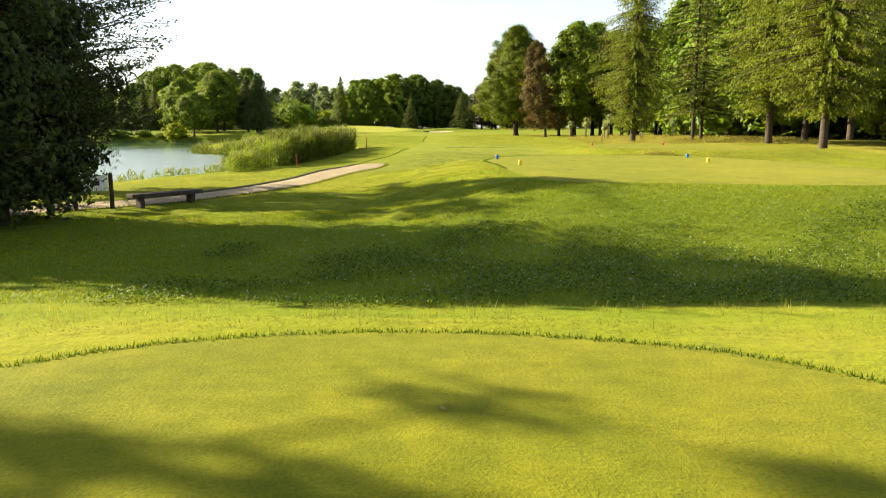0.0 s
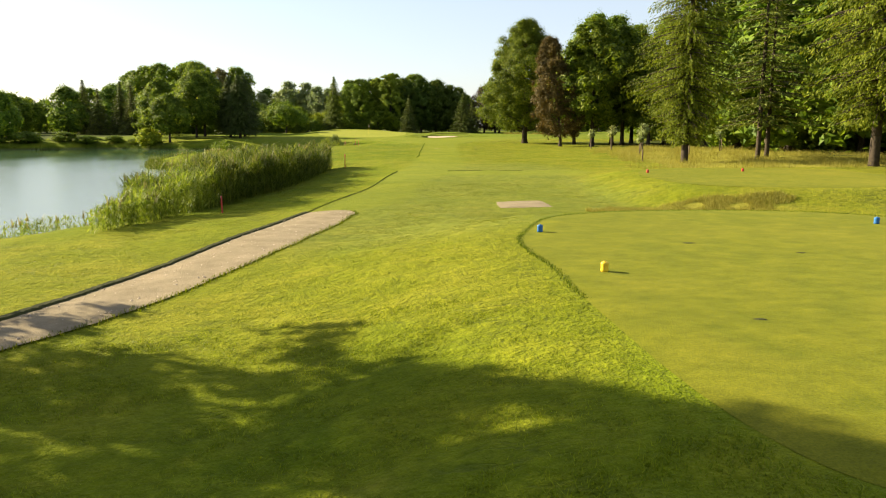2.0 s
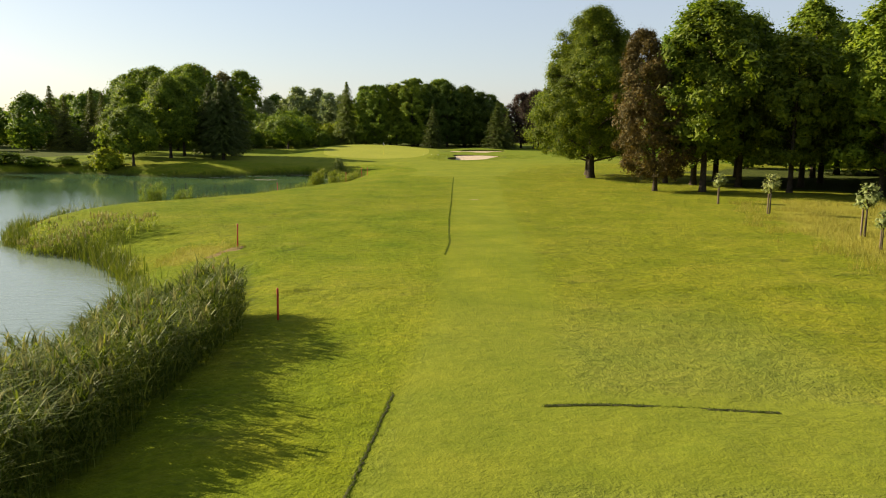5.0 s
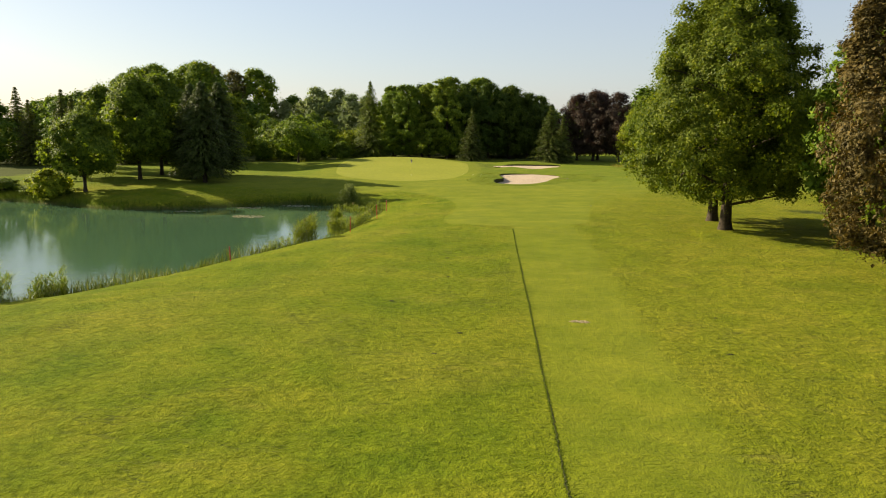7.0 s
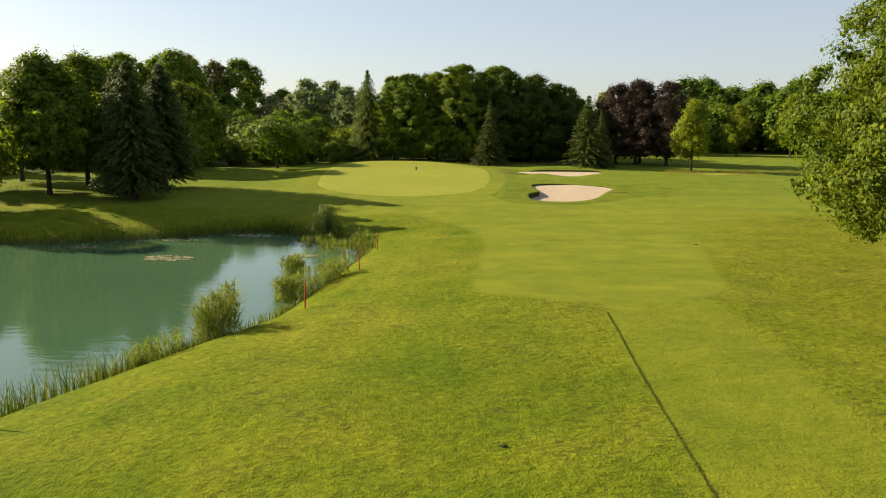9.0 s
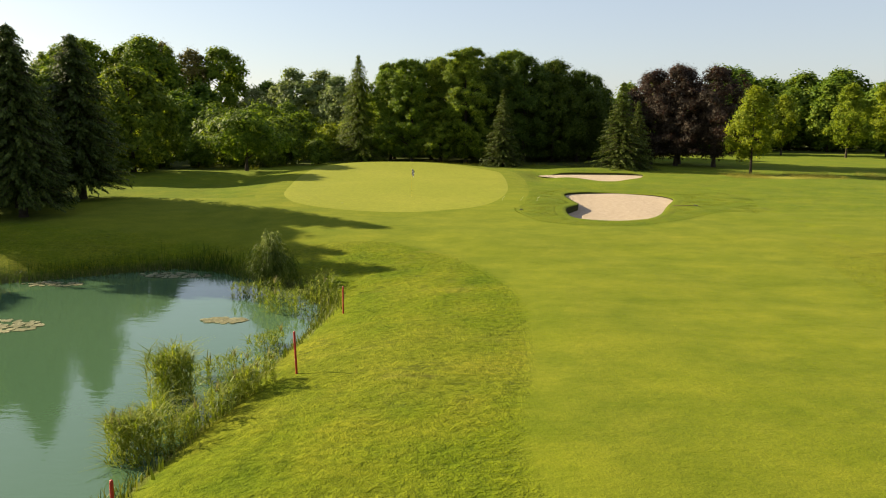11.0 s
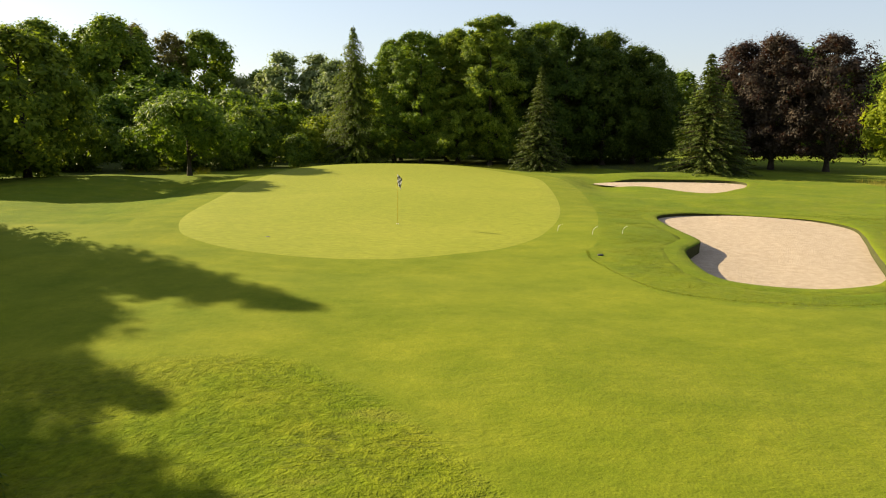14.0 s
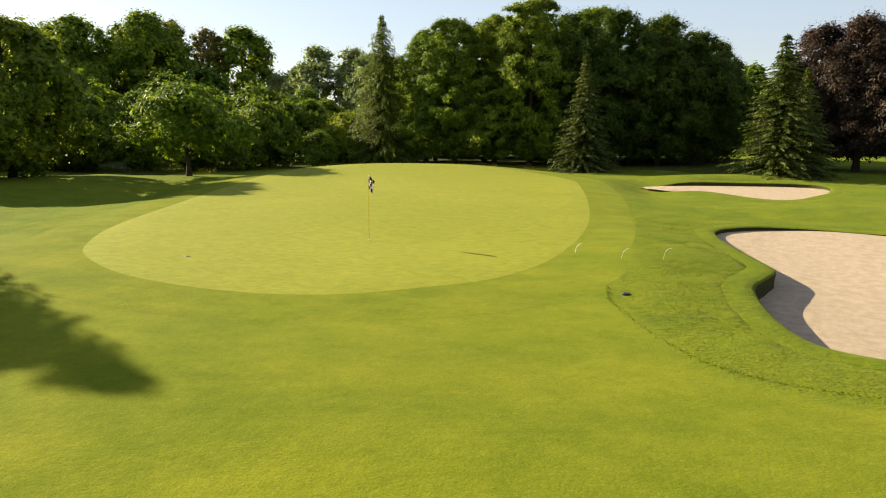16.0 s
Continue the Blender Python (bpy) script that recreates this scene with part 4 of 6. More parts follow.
larch_b.plant(22.6, 50.6, 1.0, 0)
larch_b.plant(27.2, 54.8, 0.95, 140)
larch_b.plant(23.4, 44.8, 0.95, 250)
larch_a.plant(31.0, 49.5, 1.1, 90)
larch_b.plant(33.5, 60.0, 1.0, 200)

pine = Kind("pine_tree", "sparse dark conifer with bare lower trunk and level branches", "tree",
            spruce_meshes(45, 16.5, 3.4, 2.4, 0.15, 44, 8, 0.16, 1.0, 0.15, 0.5, 0.45, 0.1), NEEDLE_PINE, BARK_PINE)
pine.plant(20.4, 59.6, 1.0, 0)
pine.plant(21.5, 60.8, 0.94, 130)

wood_a = Kind("wood_tree", "dark broadleaf tree in the wood", "tree",
              broadleaf_meshes(51, 15.5, 5.2, 0.4, 170, 34, 0.34, wide=0.8, trunk_r=0.24, ragged=0.2, rc=1.35, peak=0.1, limbs=6, fine=0.9), LEAF_DARK, group="trees of the woods")
wood_b = Kind("wood_tree", "tall narrow dark green tree in the wood", "tree",
              broadleaf_meshes(52, 16.5, 4.5, 0.4, 150, 34, 0.36, wide=0.75, trunk_r=0.22, ragged=0.2, rc=1.3, peak=0.15, limbs=6, fine=0.9), LEAF_DARK, group="trees of the woods")
wood_c = Kind("wood_tree", "rounded mid-green tree in the wood", "tree",
              broadleaf_meshes(53, 12.0, 5.2, 0.4, 170, 34, 0.34, wide=0.8, trunk_r=0.22, ragged=0.24, rc=1.3, peak=0.1, limbs=6, fine=0.9), LEAF_OAK, group="trees of the woods")
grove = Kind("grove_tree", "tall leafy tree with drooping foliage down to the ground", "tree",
             broadleaf_meshes(54, 15.2, 4.8, 0.4, 430, 120, 0.115, wide=0.75, trunk_r=0.26, ragged=0.4, rc=0.72, peak=0.2, squash=0.8), LEAF_GROVE_LIT, group="dark grove behind the green")
grove_b = Kind("grove_tree", "tall grove tree behind the green, its leaves coloured darker for shade", "tree",
               broadleaf_meshes(55, 14.4, 4.8, 0.5, 400, 110, 0.115, wide=0.8, trunk_r=0.26, ragged=0.32, rc=0.78, peak=0.12), LEAF_GROVE_SHADED, group="dark grove behind the green")

# the grove behind the green: sunlit leaf colour mostly left, shaded leaf colour mostly right
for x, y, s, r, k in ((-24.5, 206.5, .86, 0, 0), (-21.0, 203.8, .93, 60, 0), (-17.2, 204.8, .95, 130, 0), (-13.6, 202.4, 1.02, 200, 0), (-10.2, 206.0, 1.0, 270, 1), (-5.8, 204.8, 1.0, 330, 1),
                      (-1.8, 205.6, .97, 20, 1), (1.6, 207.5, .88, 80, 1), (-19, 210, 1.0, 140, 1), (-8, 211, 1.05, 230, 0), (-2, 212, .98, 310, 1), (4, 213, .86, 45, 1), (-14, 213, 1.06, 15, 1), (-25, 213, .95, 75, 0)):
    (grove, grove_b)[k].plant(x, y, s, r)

fir = Kind("fir_tree", "tall slender fir with hanging grey-green sprays", "tree",
           spruce_meshes(61, 15.0, 4.3, 0.8, 0.15, 66, 16, 0.3, 1.15, 0.18, 0.75, 0.3, 0.35), NEEDLE_FIR, BARK_PINE)
fir.plant(-28.4, 204.5, 0.98, 0)
spruce = Kind("spruce_tree", "dense dark green spruce with branches to the ground", "tree",
              spruce_meshes(62, 10.5, 3.3, 0.2, 0.16, 52, 16, 0.24, 1.05, 0.14, 0.9, 0.18, 0.1), NEEDLE_SPRUCE, BARK_PINE)
spruce.plant(-8.5, 194.0, 0.9, 0)
spruce.plant(4.9, 188.2, 1.22, 100, sz=0.93, label="broad dense dark green spruce beside the bunker")
spruce.plant(7.0, 190.6, 0.80, 220, sz=0.75, label="lower dark green spruce beside a larger one")
for x, y, s in ((-66, 168, 1.0), (-70, 172, 1.1), (-74, 170, .95), (-62, 176, 1.05), (-80, 176, 1.15)):
    spruce.plant(x, y, s, x * 7)

purple = Kind("copper_beech", "dark purple copper beech with a broad crown", "tree",
              broadleaf_meshes(71, 13.3, 4.9, 1.0, 300, 90, 0.115, wide=0.75, trunk_r=0.26, ragged=0.36, rc=0.95, peak=0.2, limbs=60), LEAF_PURPLE, group="copper beeches", crown_label="dark purple leaves")
for x, y, s, r in ((17.2, 196.0, .93, 0), (13.2, 198.5, .95, 120), (10.6, 201.0, .93, 240), (14.6, 203.0, .98, 60)):
    purple.plant(x, y, s, r)

plane_tree = Kind("young_plane_tree", "young bright yellow-green tree in the open grass", "tree",
                  broadleaf_meshes(72, 9.3, 2.6, 1.6, 80, 110, 0.14, wide=0.72, trunk_r=0.12, ragged=0.25, rc=0.85), LEAF_LIGHT)
plane_tree.plant(17.8, 184.0, 1.0, 0)
for x, y, s in ((45, 224, 1.25), (38, 232, 1.1), (52, 226, 1.3)):
    plane_tree.plant(x, y, s, x * 11)

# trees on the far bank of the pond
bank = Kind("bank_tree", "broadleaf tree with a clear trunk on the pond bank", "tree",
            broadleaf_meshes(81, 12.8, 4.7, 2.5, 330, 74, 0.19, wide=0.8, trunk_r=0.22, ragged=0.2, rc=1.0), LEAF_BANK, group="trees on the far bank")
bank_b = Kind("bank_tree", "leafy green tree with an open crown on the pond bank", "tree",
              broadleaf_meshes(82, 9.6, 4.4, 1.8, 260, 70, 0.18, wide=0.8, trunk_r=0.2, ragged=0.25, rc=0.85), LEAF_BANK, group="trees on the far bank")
bank_b.plant(-47.4, 139.0, 0.88, 0)
for x, y, s, r, k in ((-45.4, 147.0, .94, 40, 0), (-46.2, 154.2, .98, 120, 0), (-54.5, 150.0, .78, 75, 1), (-57, 160, .9, 150, 0)):
    (bank, bank_b)[k].plant(x, y, s, r)
skirt = Kind("conifer", "dense dark conifer with a pointed crown on the pond bank", "tree",
             spruce_meshes(90, 12.6, 3.9, 1.5, 0.16, 74, 22, 0.3, 1.2, 0.26, 0.62, 0.28, 0.2, 0.75), NEEDLE_CYPRESS, BARK_PINE, group="conifers on the far bank")
skirt.plant(-37.0, 145.6, 0.91, 0)
skirt.plant(-39.8, 149.2, 0.9, 110)
skirt.plant(-38.5, 154.3, 1.0, 220, sz=0.93)
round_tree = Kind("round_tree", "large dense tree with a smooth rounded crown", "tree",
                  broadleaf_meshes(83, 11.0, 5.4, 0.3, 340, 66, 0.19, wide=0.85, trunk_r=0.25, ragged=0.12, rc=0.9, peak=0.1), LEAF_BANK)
round_tree.plant(-46.5, 176.5, 1.0, 0)
round_tree.plant(-56.0, 176.0, 0.95, 90)
round_tree.plant(-49.0, 171.0, 0.62, 200, label="rounded bushy tree at the edge of the rough")

weeping = Kind("weeping_tree", "small spreading tree with drooping branches in the grass", "tree",
               broadleaf_meshes(84, 6.6, 4.2, 1.3, 100, 110, 0.16, wide=1.0, trunk_r=0.17, ragged=0.3, rc=1.0, peak=0.1, squash=0.9), LEAF_OAK)
weeping.plant(-36.3, 181.6, 1.0, 0)
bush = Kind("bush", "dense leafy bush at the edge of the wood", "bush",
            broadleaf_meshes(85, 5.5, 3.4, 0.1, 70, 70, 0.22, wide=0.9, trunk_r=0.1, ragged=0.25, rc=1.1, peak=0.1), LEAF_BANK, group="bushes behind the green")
bush_l = Kind("bush", "light green willow bush at the edge of the wood", "bush",
              broadleaf_meshes(86, 5.5, 3.4, 0.1, 70, 70, 0.22, wide=0.9, trunk_r=0.1, ragged=0.3, rc=1.1, peak=0.1), LEAF_LIGHT, group="bushes behind the green")
for x, y, s, r, k in ((-42, 192, 1.15, 0, 0), (-37.5, 196, 1.1, 60, 0), (-33.5, 208, .95, 120, 1), (-46, 198, 1.3, 180, 0), (-39, 205, 1.15, 230, 0), (-52, 190, 1.3, 300, 0), (-32, 212, 1.0, 20, 1), (-44, 209, 1.5, 80, 0), (-58, 186, 1.2, 100, 0),
                      (31, 46, .8, 0, 1), (34, 53, .9, 50, 1), (29, 40, .7, 110, 1)):
    (bush, bush_l)[k].plant(x, y, s, r)

for x, y, s, r in ((-58, 141.2, .6, 10), (-54, 139.9, .45, 70), (-62, 139.2, .7, 130), (-50, 138.0, .4, 100), (-66, 139.6, .8, 200), (-71, 137, .9, 20), (-76, 134, .8, 50)):
    bush.plant(x, y, s, r, sz=s * 0.38, label="low spreading bush on the far pond bank")

bush_l.plant(-50.5, 137.6, 0.72, 200, sz=0.55, label="light green spreading bush at the far waterline")

for x, y, s, r in ((-44.5, 187.8, .7, 10), (-40.4, 188.8, .62, 80), (-48.5, 186.2, .75, 150), (-36.6, 191.0, .55, 220), (-32.5, 197.5, .6, 300)):
    bush.plant(x, y, s, r, label="dense low bush under the wood edge")

silver = Kind("silver_willow", "tall silvery green willow behind the wood", "tree",
              broadleaf_meshes(87, 15, 4.4, 0.8, 150, 60, 0.24, wide=0.8, trunk_r=0.25, ragged=0.35, rc=1.3), LEAF_SILVER)
for x, y, s, r in ((-46, 232, 1.02, 0), (-41, 233, 1.0, 80), (-51, 238, .82, 150), (-36.5, 226, .9, 210), (-56.5, 242, .82, 20), (-33, 224, .86, 250)):
    silver.plant(x, y, s, r)
far_oak = Kind("far_oak", "big round-headed oak standing above the wood", "tree",
               broadleaf_meshes(88, 20.5, 6.8, 4.0, 300, 52, 0.27, wide=0.95, trunk_r=0.4, ragged=0.2, rc=1.25, peak=0.1, fine=0.8), LEAF_OAK)
for x, y, s, r in ((-66.5, 250, 1.0, 0), (-74.5, 235, 1.03, 200), (-83.5, 231, .98, 300), (-89.0, 233, .95, 40), (-96, 240, .9, 70), (-80, 243, 1.05, 110)):
    far_oak.plant(x, y, s, r)
far_brown = Kind("brown_tree", "tall thin-leaved brownish tree above the wood", "tree",
                 broadleaf_meshes(92, 21.0, 4.6, 5.0, 170, 40, 0.22, wide=0.9, trunk_r=0.3, ragged=0.3, rc=1.2, peak=0.1, fine=0.6, limbs=60), LEAF_OLIVE, crown_label="sparse brownish leaves")
far_brown.plant(-75.0, 243, 1.0, 0)
far_brown.plant(-70.5, 246, .95, 130)
willow = Kind("weeping_willow", "weeping willow over the far edge of the pond", "tree",
              broadleaf_meshes(89, 9.0, 3.6, 0.2, 90, 70, 0.24, wide=0.75, trunk_r=0.25, ragged=0.15, rc=1.1, squash=1.3), LEAF_OAK)
willow.plant(-75.0, 136.5, 1.0, 0)

# woods all round, tree by tree
wrng = np.random.default_rng(99)


def woods(count, inside, spread, scale=(0.8, 1.1), kinds=(wood_a, wood_b, wood_c)):
    placed = []
    tries = 0
    while len(placed) < count and tries < 4000:
        tries += 1
        x, y = wrng.uniform(inside[0], inside[1]), wrng.uniform(inside[2], inside[3])
        if any((x - a) ** 2 + (y - b) ** 2 < spread ** 2 for a, b in placed):
            continue
        placed.append((x, y))
        s = wrng.uniform(*scale)
        kinds[int(wrng.integers(len(kinds)))].plant(x, y, s * 1.2, wrng.uniform(0, 360), sz=s)


woods(13, (31, 52, 63, 92), 4.4, (0.85, 1.1))
for x, y, s, r in ((27.5, 70.5, 1.0, 20), (31.0, 66.5, .95, 140), (26.5, 78.0, 1.02, 250), (33.5, 73.0, 1.0, 70), (37.0, 64.0, 1.0, 200)):
    (wood_a, wood_b)[r % 20 // 10].plant(x, y, s * 1.1, r, sz=s)
woods(7, (38, 60, 92, 132), 5.5, (0.85, 1.1))
woods(7, (32, 60, 134, 160), 5, (0.6, 0.85))
woods(8, (-26, 8, 216, 226), 4.5, (0.8, 0.95))
woods(12, (-64, -40, 214, 226), 4.6, (0.45, 0.6), (wood_c, wood_a))
woods(26, (-106, -60, 186, 228), 6.0, (0.72, 0.88), (wood_a, wood_c, wood_c))
woods(10, (-120, -78, 142, 176), 6.0, (0.6, 0.8))
woods(20, (8, 110, 238, 262), 6.5, (0.75, 0.95))
woods(8, (-60, 10, 250, 280), 7.0, (0.8, 1.0))
woods(5, (60, 100, 160, 230), 9.0, (0.8, 1.0))
woods(16, (18, 100, 264, 284), 5.0, (0.95, 1.12), (wood_c, wood_a))

# trees beside the first tee, on the pond side
shade_wood, shade_leaf = broadleaf_meshes(91, 9.2, 2.8, 0.25, 420, 170, 0.07, wide=0.75, trunk_r=0.2, ragged=0.25, rc=0.7, trunks=3)
arm_wood, arm_leaf = spruce_meshes(96, 9.6, 3.4, 1.4, 0.07, 34, 8, -0.12, 1.0, 0.05, 0.4, 0.4, 0.12)
spray_rng = np.random.default_rng(17)
twigs, spray_pos, spray_way = [], [], []
for k in range(64):
    turn, z0 = spray_rng.uniform(-1.2, 0.9), spray_rng.uniform(1.5, 5.4)
    out = np.array([math.cos(turn), math.sin(turn), 0.0])
    start, end = out * 1.2 + (0, 0, z0), out * min(4.4, spray_rng.uniform(2.1, 3.3) + 0.45 * (z0 - 1.5)) + (0, 0, z0 + spray_rng.uniform(0.4, 1.5))
    twigs.append(limb(start, end, 0.018, 0.004, spray_rng, 0.14, 6, 4))
    f = spray_rng.uniform(0.1, 1.04, 190)
    spray_pos.append(start + (end - start) * f[:, None] + spray_rng.normal(0, 0.2, (190, 3)) * (1.2 - f)[:, None] + (0, 0, 0.05))
    spray_way.append(np.tile(unit(end - start), (190, 1)))
spray_pos, spray_way = np.vstack(spray_pos), np.vstack(spray_way)
spray_leaf = leaves(spray_pos, spray_rng.normal(size=spray_pos.shape), 0.042, spray_rng, 0.45, along=spray_way + 0.5 * spray_rng.normal(size=spray_pos.shape))
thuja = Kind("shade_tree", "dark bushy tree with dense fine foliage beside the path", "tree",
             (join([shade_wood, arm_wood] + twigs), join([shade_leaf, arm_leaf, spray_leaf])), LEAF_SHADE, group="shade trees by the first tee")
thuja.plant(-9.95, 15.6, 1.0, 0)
airy_wood, airy_leaf = broadleaf_meshes(99, 9.6, 2.7, 1.2, 170, 110, 0.085, wide=0.8, trunk_r=0.16, ragged=0.35, rc=0.55, trunks=2)
long_wood, long_leaf = spruce_meshes(98, 10.2, 3.6, 1.4, 0.085, 26, 7, -0.1, 0.9, 0.05, 0.4, 0.45, 0.12)
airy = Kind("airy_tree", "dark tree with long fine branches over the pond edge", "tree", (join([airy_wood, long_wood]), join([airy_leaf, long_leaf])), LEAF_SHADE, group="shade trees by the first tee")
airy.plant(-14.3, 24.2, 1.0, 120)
plane_tree.plant(-9.9, 4.2, 0.7, 240, label="airy green tree beside the first tee")
tall_tree = Kind("tall_tree", "tall slender tree with a small high crown beside the tee", "tree",
                 broadleaf_meshes(97, 12.4, 2.6, 8.4, 15, 120, 0.075, wide=0.9, trunk_r=0.14, ragged=0.45, rc=0.5, flat=0.2), LEAF_OAK)
tall_tree.plant(-19.2, 9.6, 1.0, 0)
tall_tree.plant(-17.5, 9.8, 0.94, 130)
tall_tree.plant(-15.5, 9.5, 0.94, 250)
wood_c.plant(-14.5, 16.0, 0.58, 330, sz=0.75)
wood_c.plant(-17.5, 18.3, 0.62, 60, sz=0.8)

# out-of-view trees, added to hold back sky light and deepen the tee's shadows
for x, y, s in ((-24, 4, .5), (-27, 12, .55), (-22, -6, .5), (-30, -1, .6), (-34, 9, .6), (-26, -14, .55)):
    wood_c.plant(x, y, s * 1.7, x * 13, sz=s * 1.9, label="unseen bushy tree added to block sky light near the tee")

# saplings with stakes in the dry grass
sap_leaf = broadleaf_meshes(95, 1.9, 0.42, 0.9, 16, 26, 0.07, wide=0.8, trunk_r=0.03, rc=0.25)
for x, y, s in ((15.3, 87.6, 1.1), (15.9, 81.0, 1.25), (16.3, 71.9, 1.3), (31.0, 82.5, 1.3), (15.2, 68.6, 0.9), (23.0, 73.0, 1.1), (17.9, 65.8, 0.8)):
    t = thing("sapling", "newly planted sapling tied to a wooden stake", "sapling", x, y, gz(x, y) - 0.03, x * 30, "saplings in the dry grass")
    t.scale = (s, s, s)
    if not bpy.data.meshes.get("sapling_crown"):
        SAP_T, SAP_C = raw_mesh("sapling_trunk", *sap_leaf[0], BARK, True), raw_mesh("sapling_crown", *sap_leaf[1], LEAF_SILVER)
        SAP_S = raw_mesh("sapling_stake", *tube([(0.12, 0, -0.1), (0.12, 0, 0.9), (0.12, 0, 0.98)], [0.035, 0.035, 0.01], 6), POST_WOOD)
    part("trunk", SAP_T, None, t)
    part("crown", SAP_C, None, t)
    part("stake", SAP_S, None, t, "weathered wooden stake")

# ---- reeds and water plants ----
def blade_strip(pos, height, width, bend, rng, segs=2):
    """Curved upright blades: a strip of quads that ends narrow."""
    n = len(pos)
    th = rng.uniform(0, 2 * math.pi, n)
    d = np.column_stack([np.cos(th), np.sin(th), np.zeros(n)])
    side = np.column_stack([-np.sin(th), np.cos(th), np.zeros(n)])
    rows = []
    for k in range(segs + 1):
        f = k / segs
        w = (width * (1 - 0.85 * f))[:, None]
        c = pos + np.array([0, 0, 1]) * (height * f * (1 - 0.12 * f * bend))[:, None] + d * (height * bend * 0.45 * f * f)[:, None]
        rows += [c - side * w, c + side * w]
    v = np.stack(rows, axis=1).reshape(-1, 3)
    k = 2 * (segs + 1)
    b = np.arange(n)[:, None] * k
    f = np.vstack([np.column_stack([b[:, 0] + 2 * s, b[:, 0] + 2 * s + 1, b[:, 0] + 2 * s + 3, b[:, 0] + 2 * s + 2]) for s in range(segs)])
    return v, f


def reed_meshes(pts, height, rng, leaf_n=14, plume=0.3):
    """Stems, leaves and plumes of a stand of reeds at the given feet."""
    n = len(pts)
    h = height * rng.uniform(0.7, 1.02, n) * (0.88 + 0.2 * np.sin(pts[:, 0] * 1.9 + 0.7 * np.sin(pts[:, 1] * 1.1)) * np.sin(pts[:, 1] * 1.3 + 0.5))
    stems = blade_strip(pts, h * 0.95, np.full(n, 0.006), rng.uniform(0.0, 0.22, n), rng, 3)
    rep = np.repeat(np.arange(n), leaf_n)
    f = 1 - 0.92 * rng.uniform(0, 1, len(rep)) ** 1.4
    feet = pts[rep] + np.column_stack([rng.normal(0, 0.03, len(rep)), rng.normal(0, 0.03, len(rep)), h[rep] * f])
    lv = blade_strip(feet, rng.uniform(0.25, 0.6, len(rep)) * np.clip(h[rep] / 1.6, 0.3, 1.1), rng.uniform(0.009, 0.021, len(rep)), rng.uniform(1.8, 4.2, len(rep)), rng, 2)
    idx = np.where(rng.uniform(size=n) < plume)[0]
    body = join([stems, lv])
    if len(idx) == 0:
        return body, None
    rep = np.repeat(idx, 4)
    top = pts[rep] + np.column_stack([rng.normal(0, 0.03, len(rep)), rng.normal(0, 0.03, len(rep)), h[rep] * 0.97])
    pl = blade_strip(top, rng.uniform(0.18, 0.36, len(rep)), np.full(len(rep), 0.028), rng.uniform(0.3, 1.2, len(rep)), rng, 2)
    return body, pl


def foot(x, y, sink=0.05):
    return np.column_stack([x, y, np.maximum(land(x, y), POND_Z - 0.25) - sink])


def reed_stand(label, pts, height, seed, plume=0.3, leaf=None, name="reed_bed"):
    rng = np.random.default_rng(seed)
    c = pts.mean(axis=0)
    t = thing(name, label, "reeds", c[0], c[1], c[2])
    body, pl = reed_meshes(pts - c, height, rng, plume=plume)
    part("foliage", raw_mesh("reed_stems", *body, leaf or REED_LEAF), None, t)["kind"] = "stuff"
    if pl is not None:
        part("plume", raw_mesh("reed_plumes", *pl, PLUME), None, t, "buff feathery seed heads")["kind"] = "stuff"
    return t


def fill(outline, count, rng):
    lo, hi = outline.min(axis=0), outline.max(axis=0)
    x, y = rng.uniform(lo[0], hi[0], count * 4), rng.uniform(lo[1], hi[1], count * 4)
    keep = sdf(outline, x, y) < 0
    return x[keep][:count], y[keep][:count]


rr = np.random.default_rng(5)
bed = curve_round([(-9.7, 30.6), (-8.9, 34.5), (-8.5, 37.5), (-8.1, 40.6), (-7.6, 43.4), (-7.1, 46.5), (-6.9, 53), (-7.0, 58.6), (-8.2, 60.2), (-10.2, 59.3), (-11.6, 54), (-11.9, 47), (-12.2, 42), (-12.2, 38), (-12.0, 33.5), (-11.2, 30.6)], 6)
bx, by = fill(bed, 5800, rr)
thin = (by > 40) | (np.sin(bx * 1.7 + by * 0.9) * np.sin(by * 1.4 - bx * 0.5) > -0.25 + rr.uniform(-0.3, 0.3, len(bx)))
bed_feet = foot(bx[thin & (by > 39.4)], by[thin & (by > 39.4)])
front_feet = foot(bx[thin & (by <= 39.4)] - np.interp(by[thin & (by <= 39.4)], [30, 36], [0.6, 0.0]), by[thin & (by <= 39.4)])
front_feet = front_feet[front_feet[:, 0] > np.interp(front_feet[:, 1], [30, 34, 39.4], [-9.4, -10.0, -11.6])]
reed_stand("dense tall green reed bed with feathery tops along the bank", bed_feet, np.interp(bed_feet[:, 1], [39, 42, 46, 51, 57], [1.75, 2.0, 2.1, 1.9, 1.6]), 1, 0.2, REED_BED)
reed_stand("green reeds growing lower towards the open bank", front_feet, np.interp(front_feet[:, 1], [30, 32, 34, 37, 39.4], [0.4, 0.7, 0.9, 1.3, 1.75]), 3, 0.04, REED_LIT)
low = curve_round([(-15.6, 30.2), (-13.6, 34.2), (-11.2, 38.2), (-12.4, 39.6), (-14.6, 36.2), (-16.4, 31.6)], 6)
reed_stand("thin low reeds in the shallow water", foot(*fill(low, 420, rr)), 0.7, 2, 0.1, REED_LIT)


